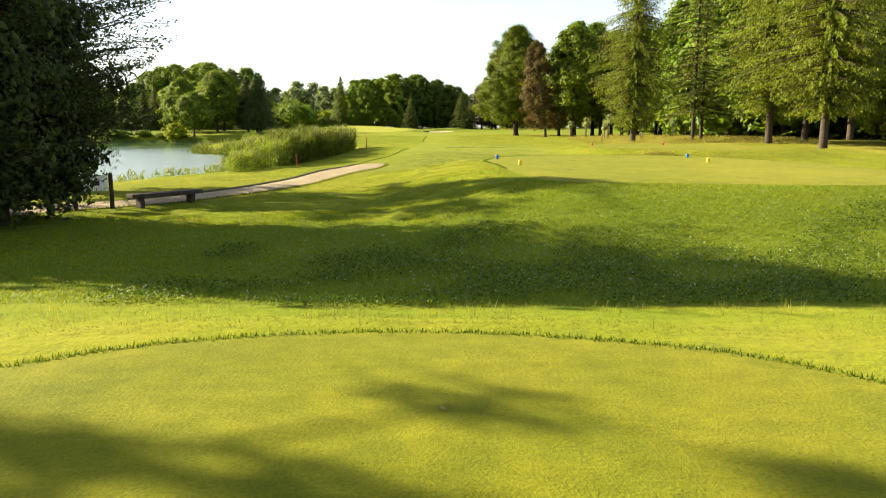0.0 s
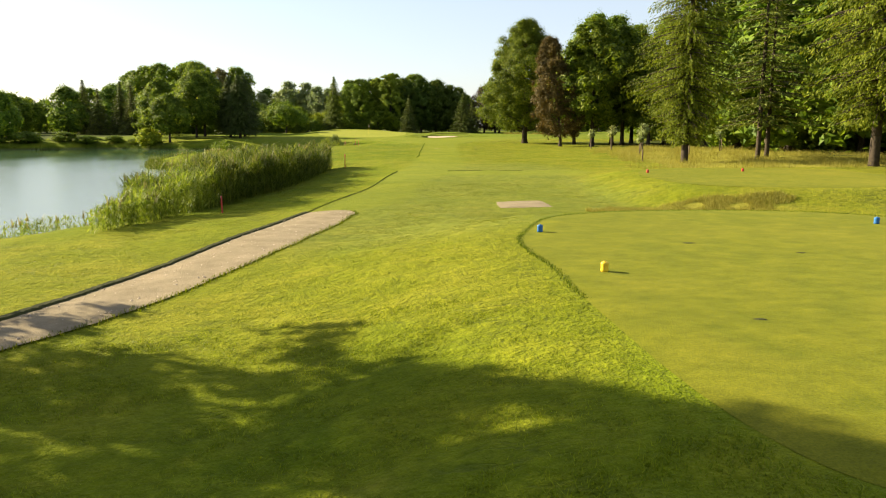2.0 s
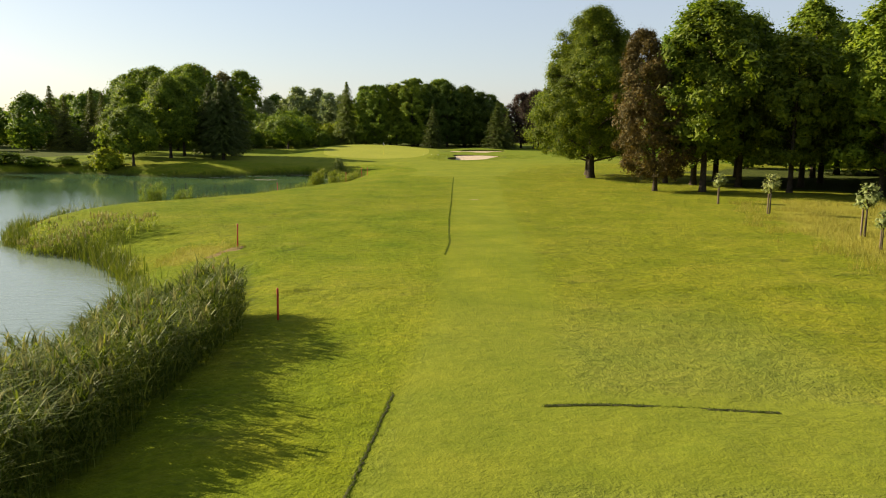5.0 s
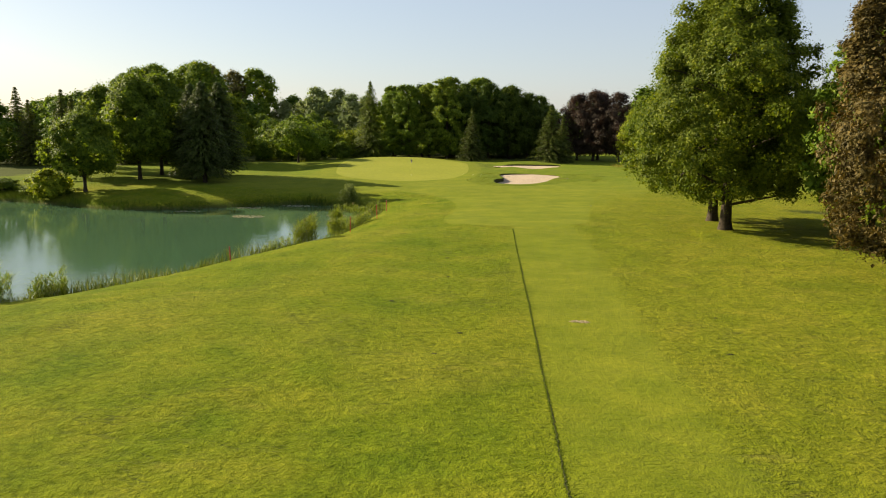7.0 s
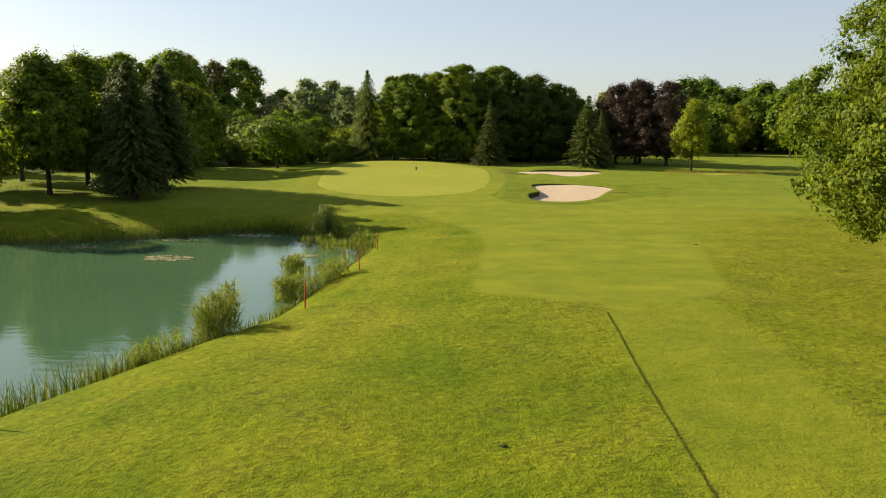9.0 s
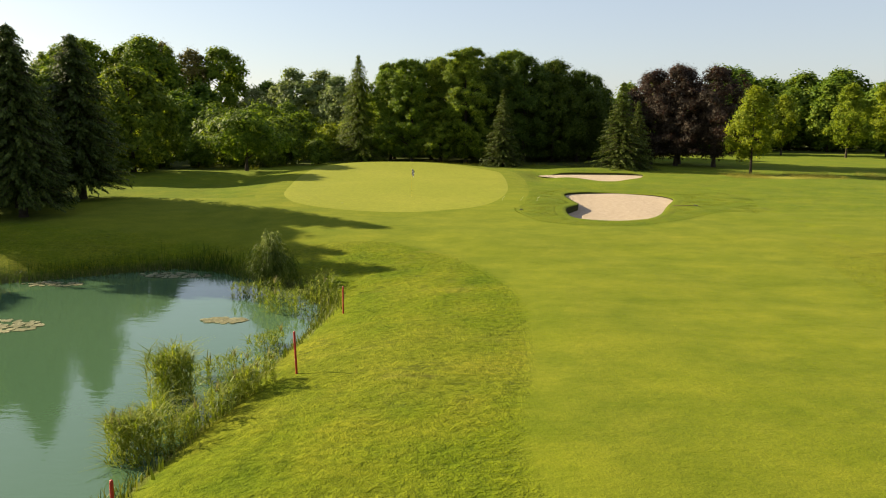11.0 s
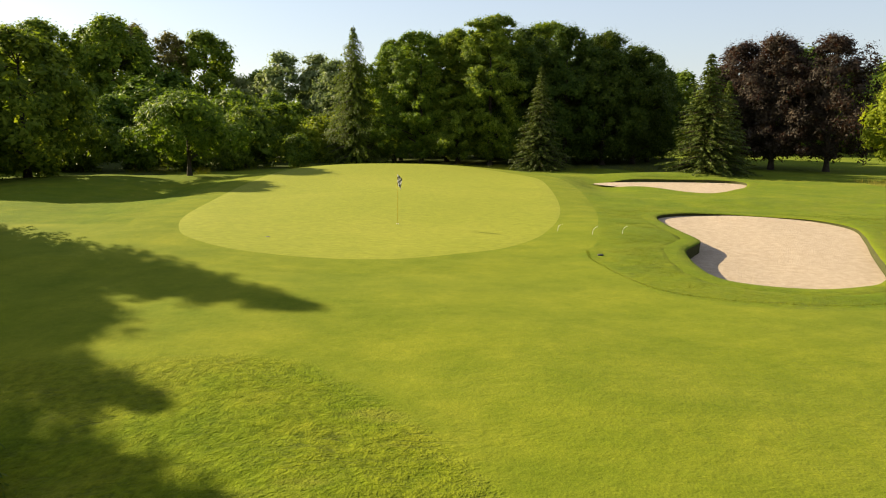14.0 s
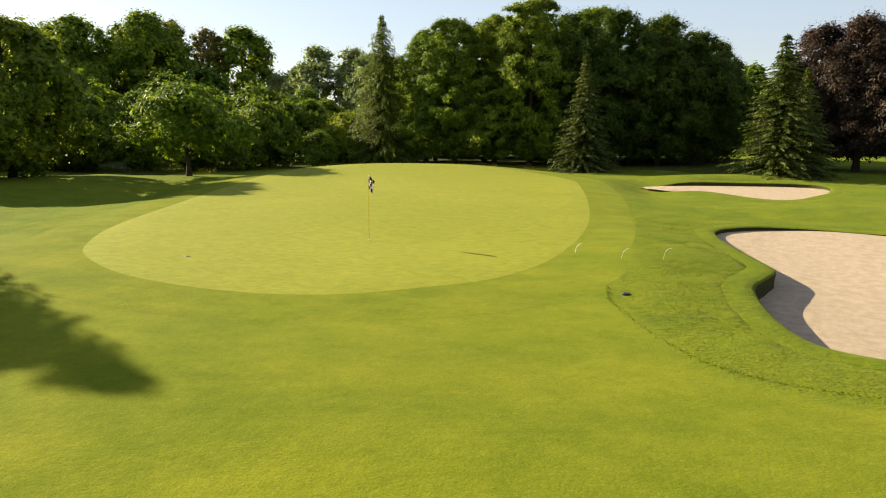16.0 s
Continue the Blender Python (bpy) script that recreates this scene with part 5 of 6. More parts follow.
def clump(x, y, r, n, h, seed, label, plume=0.03, leaf=None, stretch=1.0):
    q = np.random.default_rng(seed)
    a, d = q.uniform(0, 2 * math.pi, n), r * np.sqrt(q.uniform(0, 1, n))
    n = int(n * 0.3)
    a, d = a[:n], d[:n]
    reed_stand(label, foot(x + d * np.cos(a) * stretch, y + d * np.sin(a)), h, seed, plume, leaf or REED_LIT, "reed_clump")


CL = "clump of green reeds standing in the pond edge"
for i, (x, y, r, n, h) in enumerate(((-24.8, 93.4, 1.0, 520, 1.75), (-23.4, 95.6, 0.8, 420, 1.4), (-16.2, 112.0, 0.85, 520, 1.9), (-17.4, 109.6, 1.0, 260, 0.95),
                                     (-15.8, 119.0, 0.75, 340, 1.5), (-16.4, 121.9, 0.6, 330, 2.0), (-15.9, 124.0, 0.9, 160, 1.0))):
    clump(x, y, max(r, 0.3), n, h, 20 + i, CL)
clump(-20.5, 76.0, 2.2, 1100, 0.95, 41, "low brownish reeds along the bank", 0.5, None, 1.6)
clump(-16.2, 132.6, 1.7, 360, 1.1, 42, "loose stand of reeds in the pond corner", 0.06)
clump(-18.2, 133.8, 1.2, 200, 1.1, 43, "loose stand of reeds in the pond corner", 0.06)
clump(-15.6, 126.8, 0.7, 130, 0.9, 44, CL, 0.04)
clump(-14.2, 121.6, 0.7, 260, 0.9, 45, "tall grass tuft at the pond edge", 0.1)
clump(-14.8, 120.0, 0.8, 260, 0.9, 46, "tall grass tuft at the pond edge", 0.1)

# dark willow shrub with a few pale drooping shoots by the water
q = np.random.default_rng(77)
shoot = thing("willow_shrub", "dark willow shrub topped by pale drooping shoots at the water", "shrub", -18.3, 135.5, max(gz(-18.3, 135.5), POND_Z))


def arching(count, reach, rise, per, spread):
    """Arching stems and the places and directions of their leaves."""
    stems, spots, ways = [], [], []
    for a, d, h in zip(q.uniform(0, 2 * math.pi, count), q.uniform(*reach, count), q.uniform(*rise, count)):
        out = np.array([math.cos(a), math.sin(a), 0])
        arc = curve_open(np.array([out * 0.06, out * d * 0.3 + (0, 0, h * 0.75), out * d * 0.75 + (0, 0, h), out * d * 1.15 + (0, 0, h * 0.78), out * d * 1.35 + (0, 0, h * 0.5)]), 3)
        stems.append(tube(arc, np.linspace(0.012, 0.004, len(arc)), 4))
        k = q.integers(2, len(arc), per)
        spots.append(arc[k] + q.normal(0, spread, (per, 3)))
        ways.append(np.tile(out * 0.5 - (0, 0, 0.8), (per, 1)))
    return join(stems), np.vstack(spots), np.vstack(ways)


stems, spots, ways = arching(200, (0.15, 1.0), (0.9, 2.0), 38, 0.08)
part("stem", raw_mesh("willow_stem", *stems, REED_LEAF), None, shoot)["kind"] = "stuff"
part("foliage", raw_mesh("willow_foliage", *leaves(spots, q.normal(size=spots.shape), 0.075, q, 0.2, along=ways), REED_LEAF), None, shoot, "dark narrow leaves")["kind"] = "stuff"
stems, spots, ways = arching(24, (0.2, 0.6), (2.1, 2.55), 40, 0.03)
part("shoot_stem", raw_mesh("willow_shoot_stem", *stems, REED_LEAF), None, shoot)["kind"] = "stuff"
part("shoot", raw_mesh("willow_shoot", *leaves(spots, q.normal(size=spots.shape), 0.08, q, 0.16, along=ways), LEAF_SILVER), None, shoot, "pale narrow hanging leaves")["kind"] = "stuff"

# bank grass along the shore
edge = pond[(pond[:, 0] > -30) & (pond[:, 1] > 62) & (pond[:, 1] < 140)]
seg = np.vstack([edge[i] + (edge[i + 1] - edge[i]) * t for i in range(len(edge) - 1) for t in np.linspace(0, 1, 26)[:, None] if np.linalg.norm(edge[i + 1] - edge[i]) < 4])
seg = np.repeat(seg, 11, axis=0)
seg = seg + q.normal(0, 0.32, seg.shape)
dens = 0.5 + 0.5 * np.sin(seg[:, 1] * 0.55) * np.sin(seg[:, 1] * 0.21 + 1)
seg = seg[q.uniform(size=len(seg)) < 0.25 + 0.75 * dens]
seg = seg[(seg[:, 1] < 111) | (q.uniform(size=len(seg)) < 0.3)]
hh = q.uniform(0.2, 0.95, len(seg)) * np.where(seg[:, 1] < 112, 1.0, 0.5) * (0.5 + 0.8 * np.abs(np.sin(seg[:, 1] * 0.37)))
bank_v = blade_strip(foot(seg[:, 0], seg[:, 1], 0.03), hh, np.full(len(seg), 0.022), q.uniform(0.2, 1.2, len(seg)), q, 2)
tagged(new("bank_grass", raw_mesh("bank_grass", *bank_v, REED_LEAF)), "long uncut grass along the pond edge", "grass", kind="stuff")


far_edge = pond[(pond[:, 1] > 126) & (pond[:, 0] < -18) & (pond[:, 0] > -80)]
fs_ = np.vstack([far_edge[i] + (far_edge[i + 1] - far_edge[i]) * t for i in range(len(far_edge) - 1) for t in np.linspace(0, 1, 60)[:, None]])
fs_ = np.repeat(fs_, 4, axis=0) + q.normal(0, 0.5, (len(fs_) * 4, 2))
fs_ = fs_[q.uniform(size=len(fs_)) < 0.25 + 0.7 * np.sin(fs_[:, 0] * 0.5) ** 2]
fh = q.uniform(0.15, 0.75, len(fs_)) * (0.6 + 0.6 * np.abs(np.sin(fs_[:, 0] * 0.45)))
fb_v = blade_strip(foot(fs_[:, 0], fs_[:, 1], 0.03), fh, np.full(len(fs_), 0.013), q.uniform(0.2, 1.3, len(fs_)), q, 2)
tagged(new("far_bank_growth", raw_mesh("far_bank_growth", *fb_v, HOLLOW_LEAF)), "dark uncut growth along the far waterline", "grass", kind="stuff")


def lily_patch(x, y, rx, ry, n, seed):
    g = np.random.default_rng(seed)
    vs, fs = [], []
    for i in range(n):
        a, r = g.uniform(0, 2 * math.pi), math.sqrt(g.uniform())
        cx, cy, s = rx * r * math.cos(a), ry * r * math.sin(a), g.uniform(0.07, 0.16)
        ang = np.linspace(0.25, 2 * math.pi - 0.25, 8) + g.uniform(0, 6)
        k = len(vs)
        z = 0.012 + 0.0015 * i / n
        vs.append((cx, cy, z))
        vs += [(cx + s * math.cos(t), cy + s * math.sin(t), z + g.uniform(0, 0.012)) for t in ang]
        fs += [(k, k + 1 + j, k + 2 + j) for j in range(7)]
    me = raw_mesh("lily_pads", vs, fs, LILY)
    ob = new("lily_pads", me)
    ob.matrix_basis = pose(x, y, POND_Z)
    return tagged(ob, "floating patch of pale lily pads on the pond", "lily pads", "floating patches on the pond", "stuff")


for i, (x, y, rx, ry, n) in enumerate(((-26.0, 128.4, 1.5, 0.9, 130), (-18.2, 129.9, 0.85, 0.4, 90), (-23.8, 137.6, 1.8, 0.6, 90), (-28.5, 135.2, 1.4, 0.5, 60), (-33, 131.5, 1.2, 0.5, 40))):
    lily_patch(x, y, rx, ry, n, 300 + i)

# ---- grass blades near the walk ----
g = np.random.default_rng(8)


def not_short(x, y):
    """Where the turf is left rough."""
    ok = (sdf(pond, x, y) > 0.3) & (sdf(tee_a, x, y) > 0.05) & (sdf(tee_b, x, y) > 0.1) & (sdf(tee_c, x, y) > 0.1) & (sdf(square, x, y) > 0.05)
    ok &= (sdf(np.vstack([path_left, path_right[::-1]]), x, y) > 0.05) & (sdf(collar, x, y) > 0.1) & (sdf(fairway, x, y) > 0.2)
    return ok & (sdf(bunker_a, x, y) > 0.09) & (sdf(bunker_b, x, y) > 0.4)


def blades(count, x0, x1, y0, y1, height, width, lean_lo=0.3, lean_hi=1.3, clump_of=3, keep=None):
    x, y = g.uniform(x0, x1, count), g.uniform(y0, y1, count)
    ok = not_short(x, y)
    if keep is not None:
        ok &= keep(x, y)
    x, y = np.repeat(x[ok], clump_of), np.repeat(y[ok], clump_of)
    x, y = x + g.normal(0, 0.03, len(x)), y + g.normal(0, 0.03, len(y))
    p = np.column_stack([x, y, land(x, y) - 0.008])
    n = len(p)
    th = g.uniform(0, 2 * math.pi, n)
    side = np.column_stack([-np.sin(th), np.cos(th), np.zeros(n)]) * (width * g.uniform(0.6, 1.3, n))[:, None]
    h = height * g.uniform(0.45, 1.25, n)
    l = g.uniform(lean_lo, lean_hi, n) * h
    tip = p + np.column_stack([np.cos(th) * l, np.sin(th) * l, h])
    return np.stack([p - side, p + side, tip], axis=1).reshape(-1, 3), np.arange(3 * n).reshape(n, 3)


hollow = join([blades(105000, -11, 12, 7.8, 17.5, 0.045, 0.0055, 0.4, 1.5), blades(26000, -11, 10, 17.0, 22.5, 0.03, 0.005, 0.5, 1.6), blades(5000, -1, 11, 8, 15.0, 0.085, 0.006, 0.4, 1.2, clump_of=2)])
tagged(new("hollow_grass", raw_mesh("hollow_grass", *hollow, BLADE_HOLLOW)), "longer rough grass in the hollow before the tee", "grass", kind="stuff")
verge = blades(16000, -9, 11, 5.6, 8.3, 0.022, 0.0035, 1.0, 2.4)
tagged(new("rough_grass", raw_mesh("rough_grass", *verge, BLADE)), "short sunlit rough grass in front of the tee", "grass", kind="stuff")
rough_a = blades(76000, -9, 12, 16.5, 46, 0.026, 0.0045, 0.7, 2.0, clump_of=3)
tagged(new("rough_grass", raw_mesh("rough_grass", *rough_a, BLADE)), "mown rough grass beside the path and tees", "grass", kind="stuff")

rough_b = blades(110000, -8, 12, 140, 163, 0.026, 0.006, 0.4, 1.5, clump_of=2, keep=lambda x, y: sdf(bunker_a, x, y) < 5.5)
tagged(new("rough_grass", raw_mesh("rough_grass", *rough_b, BLADE)), "darker mown rough grass round the front bunker", "grass", kind="stuff")

# worn ring of longer grass at the end of the first tee
def tee_fringe(ring, label, tall=0.07, thick=2):
    rp = np.vstack([ring[i] + (ring[i + 1] - ring[i]) * t for i in range(len(ring) - 1) for t in np.linspace(0, 1, 60)[:, None]])
    rp = np.repeat(rp, thick, axis=0) + g.normal(0, 0.035, (len(rp) * thick, 2))
    rv = blade_strip(np.column_stack([rp, land(rp[:, 0], rp[:, 1])]), g.uniform(0.02, tall, len(rp)), np.full(len(rp), 0.006), g.uniform(0.3, 1.5, len(rp)), g, 1)
    tagged(new("tee_fringe", raw_mesh("tee_fringe", *rv, BLADE_DARK)), label, "grass", kind="stuff")


tee_fringe(tee_a[(tee_a[:, 1] > 3.5)], "dark fringe of longer grass at the tee edge", 0.04, 1)
tee_fringe(np.vstack([tee_b[11 * 6:], tee_b[:3 * 6]]), "dark ragged fringe round the raised tee", 0.05, 1)


def dry_blades(count, x0, x1, y0, y1, h, keep):
    x, y = g.uniform(x0, x1, count), g.uniform(y0, y1, count)
    ok = keep(x, y)
    p = foot(x[ok], y[ok], 0.02)
    return blade_strip(p, h * g.uniform(0.5, 1.2, len(p)), np.full(len(p), 0.006), g.uniform(0.3, 1.5, len(p)), g, 2)


dry_a = dry_blades(60000, 10, 30, 49.5, 88, 0.36, lambda x, y: (x > np.interp(y, [48, 52, 60, 75, 90], [22, 10.8, 12, 12.8, 17]) + 0.6 * np.sin(y * 1.7) * np.sin(y * 0.6)) & (np.sin(x * 1.1 + y * 0.3) * np.sin(y * 0.8 - x * 0.4) > -0.2))
dry_b = dry_blades(52000, 4.0, 12.5, 33.8, 38.2, 0.15, lambda x, y: (((x - 8.2) / 3.9) ** 2 + ((y - 35.9) / 1.6) ** 2 < 0.75 + 0.25 * np.sin(x * 2.1) * np.sin(y * 2.7)) & (np.sin(x * 2.9 + y) * np.sin(y * 3.7 - x) > -0.55))
dry_d = dry_blades(5000, -15, -10.4, 67.5, 72.5, 0.16, lambda x, y: ((x + 12.6) / 1.9) ** 2 + ((y - 70.0) / 2.0) ** 2 < 0.8 + 0.3 * np.sin(x * 3.1) * np.sin(y * 2.3))
dry_e = dry_blades(2200, -46.5, -41.5, 187.2, 189.8, 0.75, lambda x, y: ((x + 43.8) / 2.0) ** 2 + ((y - 188.5) / 1.0) ** 2 < 1)
dry_c = dry_blades(5000, 14, 30, 177, 183, 0.5, lambda x, y: np.sin(x * 0.9) > -0.5)
tagged(new("dry_grass", raw_mesh("dry_grass", *join([dry_a, dry_b, dry_c, dry_d, dry_e]), BLADE_DRY)), "tall straw-coloured uncut grass under the trees", "grass", kind="stuff")
wild = dry_blades(7000, -36, 2, 190, 197.5, 0.55, lambda x, y: (y > 193 - 3.0 * np.exp(-((x + 36) / 6) ** 2)) & (np.sin(x * 0.8) > -0.7))
wild2 = dry_blades(900, -43, -36, 183.5, 186, 0.6, lambda x, y: np.sin(x * 1.7) > -0.2)
wild3 = dry_blades(2600, -58, -46, 141, 160, 0.7, lambda x, y: np.abs(x + 49.5 + 0.28 * (y - 146)) < 1.4 + 0.6 * np.sin(y))
tagged(new("bank_long_grass", raw_mesh("bank_long_grass", *wild3, BLADE)), "strip of tall sunlit grass behind the bank trees", "grass", kind="stuff")
tagged(new("wild_grass", raw_mesh("wild_grass", *join([wild, wild2]), BLADE)), "long wild grass along the wood edge", "grass", kind="stuff")

# a dark tuft standing in for a burrow hole, and divots by the raised tee
a, d = g.uniform(0, 2 * math.pi, 420), 0.24 * np.sqrt(g.uniform(0, 1, 420))
tp = foot(5.75 + 1.5 * d * np.cos(a), 34.3 + d * np.sin(a), 0.02)
tuft_mesh = raw_mesh("grass_tuft", *blade_strip(tp, g.uniform(0.08, 0.22, 420), np.full(420, 0.012), g.uniform(0.3, 1.4, 420), g, 2), HOLLOW_LEAF)
tagged(new("grass_tuft", tuft_mesh), "dark tuft standing in for a hole before the dry grass", "grass tuft")
for x, y, s in ((4.55, 25.6, 0.16), (6.1, 24.6, 0.13), (3.6, 20.4, 0.12), (-6.0, 101.5, 0.1), (-7.4, 92.0, 0.12), (-4.6, 88.0, 0.11), (-5.6, 96.4, 0.1), (-5.2, 85.6, 0.12), (-3.6, 91.2, 0.09), (-8.6, 88.6, 0.12), (3.4, 86.4, 0.12), (4.1, 90.4, 0.1)):
    ring = np.array([(s * g.uniform(0.6, 1.2) * math.cos(t), 0.5 * s * g.uniform(0.6, 1.2) * math.sin(t)) for t in np.linspace(0, 2 * math.pi, 14, endpoint=False)]) + (x, y)
    tagged(new("divot", sheet("divot", ring, land, SOIL, 2, 0.028)), "small dark divot of bare earth in the turf", "divot", "divots in the turf")

# broad clover leaves in dark patches in the hollow
x, y = g.uniform(-4, 11, 60000), g.uniform(7.6, 14.2, 60000)
ok = not_short(x, y) & (np.sin(x * 1.3 + 0.8 * np.sin(y * 1.1)) * np.sin(y * 1.5 - x * 0.4) + 0.25 * np.sin(x * 3.1) > -0.4 + g.uniform(-0.3, 0.5, len(x)) + 0.9 * np.clip((y - 11.5) / 2.5, 0, 1) + 0.6 * np.clip(-x / 4, 0, 1))
x, y = x[ok], y[ok]
cl = leaves(np.column_stack([x, y, land(x, y) + g.uniform(0.03, 0.12, len(x))]), np.tile([-0.3, 0.1, 1.0], (len(x), 1)) + 0.45 * g.normal(size=(len(x), 3)), 0.017, g, 0.9, fold=0.2)
tagged(new("clover_patch", raw_mesh("clover_patch", *cl, HOLLOW_LEAF)), "dark patches of clover leaves in the hollow", "clover", kind="stuff")

# thin seeding grass on the edge of the hollow
x = g.uniform(-6, 9, 900)
y = 7.1 + 0.35 * np.sin(x * 0.9) + 0.2 * np.sin(x * 2.3) + g.normal(0.1, 0.45, len(x))
ok = not_short(x, y) & (np.sin(x * 1.9 + 1) + np.sin(x * 4.3) > -0.6)
sg = blade_strip(foot(x[ok], y[ok], 0.01), g.uniform(0.05, 0.15, ok.sum()), np.full(ok.sum(), 0.0035), g.uniform(0.2, 0.9, ok.sum()), g, 2)
tagged(new("seeding_grass", raw_mesh("seeding_grass", *sg, BLADE_DRY)), "thin pale seeding grass on the edge of the hollow", "grass", kind="stuff")

# clover flowers in the hollow
x, y = g.normal(3.0, 3.4, 2400), g.normal(11.2, 2.0, 2400)
ok = (y > 8.4) & (y < 16) & not_short(x, y)
fl = leaves(np.column_stack([x[ok], y[ok], land(x[ok], y[ok]) + g.uniform(0.05, 0.11, ok.sum())]), np.tile([0, 0, 1.0], (ok.sum(), 1)) + 0.5 * g.normal(size=(ok.sum(), 3)), 0.009, g, 0.9, fold=0.4)
tagged(new("clover_flowers", raw_mesh("clover_flowers", *fl, CLOVER)), "scattered small white clover flowers in the grass", "flowers", kind="stuff")

# turf edge line along the path and down the fairway
def turf_cut(line, count, rows, rng, tuft):
    """A dark cut in the turf along a line, with ragged grass hanging over it."""
    line = even(line, count)
    nudge = np.column_stack([0.012 * np.sin(line[:, 1] * 1.1) + rng.normal(0, 0.014, len(line)), rng.normal(0, 0.01, len(line))])
    v, f = ribbon_profile(line + nudge, [(o, lambda x, y, h=h: land(x, y) + h) for o, h in rows], closed=False)
    dense = np.vstack([line[i] + (line[i + 1] - line[i]) * t for i in range(len(line) - 1) for t in np.linspace(0, 1, 14)[:, None]])
    dense = dense + np.column_stack([g.normal(-0.02, 0.02, len(dense)), g.normal(0, 0.03, len(dense))])
    ev = blade_strip(foot(dense[:, 0], dense[:, 1], 0.0), g.uniform(0.015, tuft, len(dense)), np.full(len(dense), 0.008), g.uniform(0.3, 1.4, len(dense)), g, 1)
    return (v, f), ev


cut_rng = np.random.default_rng(6)
near_cut = turf_cut(np.vstack([path_left[32:-1], slit]), 500, ((-0.032, 0.008), (-0.008, 0.016), (0.016, 0.01)), cut_rng, 0.045)
far_cut = turf_cut(slit_far, 520, ((-0.022, 0.006), (-0.006, 0.01), (0.01, 0.007)), cut_rng, 0.045)
strip_cut = turf_cut(strip_edge, 80, ((-0.05, 0.008), (-0.01, 0.02), (0.05, 0.01)), cut_rng, 0.05)
tagged(new("turf_edge", raw_mesh("turf_edge", *join([near_cut[0], far_cut[0], strip_cut[0]]), SOIL)), "dark cut turf edge running along the path and fairway", "turf edge", kind="structure")
tagged(new("edge_grass", raw_mesh("edge_grass", *join([near_cut[1], far_cut[1], strip_cut[1]]), BLADE_DARK)), "ragged grass overhanging the cut turf edge", "grass", kind="stuff")

side_cut = path_left[32:]
v, f = ribbon_profile(even(side_cut, 260) + np.random.default_rng(16).normal(0, 0.018, (260, 2)), [(-0.11, lambda x, y: land(x, y) + 0.02), (-0.05, lambda x, y: land(x, y) + 0.075), (0.035, lambda x, y: land(x, y) + 0.06), (0.08, lambda x, y: land(x, y) + 0.015)], closed=False)
tagged(new("path_turf_edge", raw_mesh("path_turf_edge", v, f, SOIL)), "dark ragged earth edge beside the gravel path", "turf edge", kind="structure")

pr = np.vstack([path_right[i] + (path_right[i + 1] - path_right[i]) * t for i in range(len(path_right) - 1) for t in np.linspace(0, 1, 14)[:, None]])
pr = np.repeat(pr, 2, axis=0) + g.normal(0, 0.05, (len(pr) * 2, 2))
pe = blade_strip(foot(pr[:, 0], pr[:, 1], 0.0), g.uniform(0.02, 0.09, len(pr)), np.full(len(pr), 0.010), g.uniform(0.3, 1.4, len(pr)), g, 1)
tagged(new("path_edge_grass", raw_mesh("path_edge_grass", *pe, BLADE)), "ragged grass creeping over the path edge", "grass", kind="stuff")

# pebbles on the path
pk = np.random.default_rng(31)
k = pk.integers(0, m - 1, 900)
t = pk.uniform(0.03, 0.97, 900)
px = path_left[k] * (1 - t)[:, None] + path_right[k] * t[:, None] + pk.normal(0, 0.1, (900, 2))
size = 0.007 + 0.022 * pk.uniform(0, 1, 900) ** 3
oct_v = np.array([(1, 0, 0), (0, 1, 0), (-1, 0, 0), (0, -1, 0), (0, 0, 0.7), (0, 0, -0.7)])
oct_f = np.array([(0, 1, 4), (1, 2, 4), (2, 3, 4), (3, 0, 4), (1, 0, 5), (2, 1, 5), (3, 2, 5), (0, 3, 5)])
pvv = (oct_v[None] * size[:, None, None] * pk.uniform(0.6, 1.3, (900, 6, 1)) + np.column_stack([px, land(px[:, 0], px[:, 1]) + 0.045])[:, None, :]).reshape(-1, 3)
pff = (oct_f[None] + 6 * np.arange(900)[:, None, None]).reshape(-1, 3)
tagged(new("path_stones", raw_mesh("path_stones", pvv, pff, PEBBLE)), "loose stones scattered on the gravel path", "stones", kind="stuff")


# ---- small things ----
def box(sx, sy, sz, x=0, y=0, z=0, bevel=0.01, turn=0.0, seg=2):
    bm = bmesh.new()
    bmesh.ops.create_cube(bm, size=1)
    bmesh.ops.scale(bm, vec=(sx, sy, sz), verts=bm.verts)
    if bevel:
        bmesh.ops.bevel(bm, geom=bm.edges[:], offset=bevel, segments=seg, profile=0.6, affect="EDGES")
    bmesh.ops.rotate(bm, matrix=Matrix.Rotation(radians(turn), 3, "Z"), verts=bm.verts)
    bmesh.ops.translate(bm, vec=(x, y, z), verts=bm.verts)
    return bm


def turned(rings, sides=16, x=0, y=0, close=True):
    """A lathe form from (radius, height) rings."""
    bm = bmesh.new()
    loops = [[bm.verts.new((x + r * math.cos(2 * math.pi * i / sides), y + r * math.sin(2 * math.pi * i / sides), z)) for i in range(sides)] for r, z in rings]
    for a, b in zip(loops[:-1], loops[1:]):
        for i in range(sides):
            bm.faces.new((a[i], a[(i + 1) % sides], b[(i + 1) % sides], b[i]))
    if close:
        bm.faces.new(loops[0][::-1])
        bm.faces.new(loops[-1])
    for fc in bm.faces:
        fc.smooth = True
    return bm


# bench: one thick plank on two short posts
bench = thing("bench", "low dark wooden plank bench on two short legs beside the path", "bench", -7.38, 19.15, gz(-7.38, 19.15) - 0.02, 50)
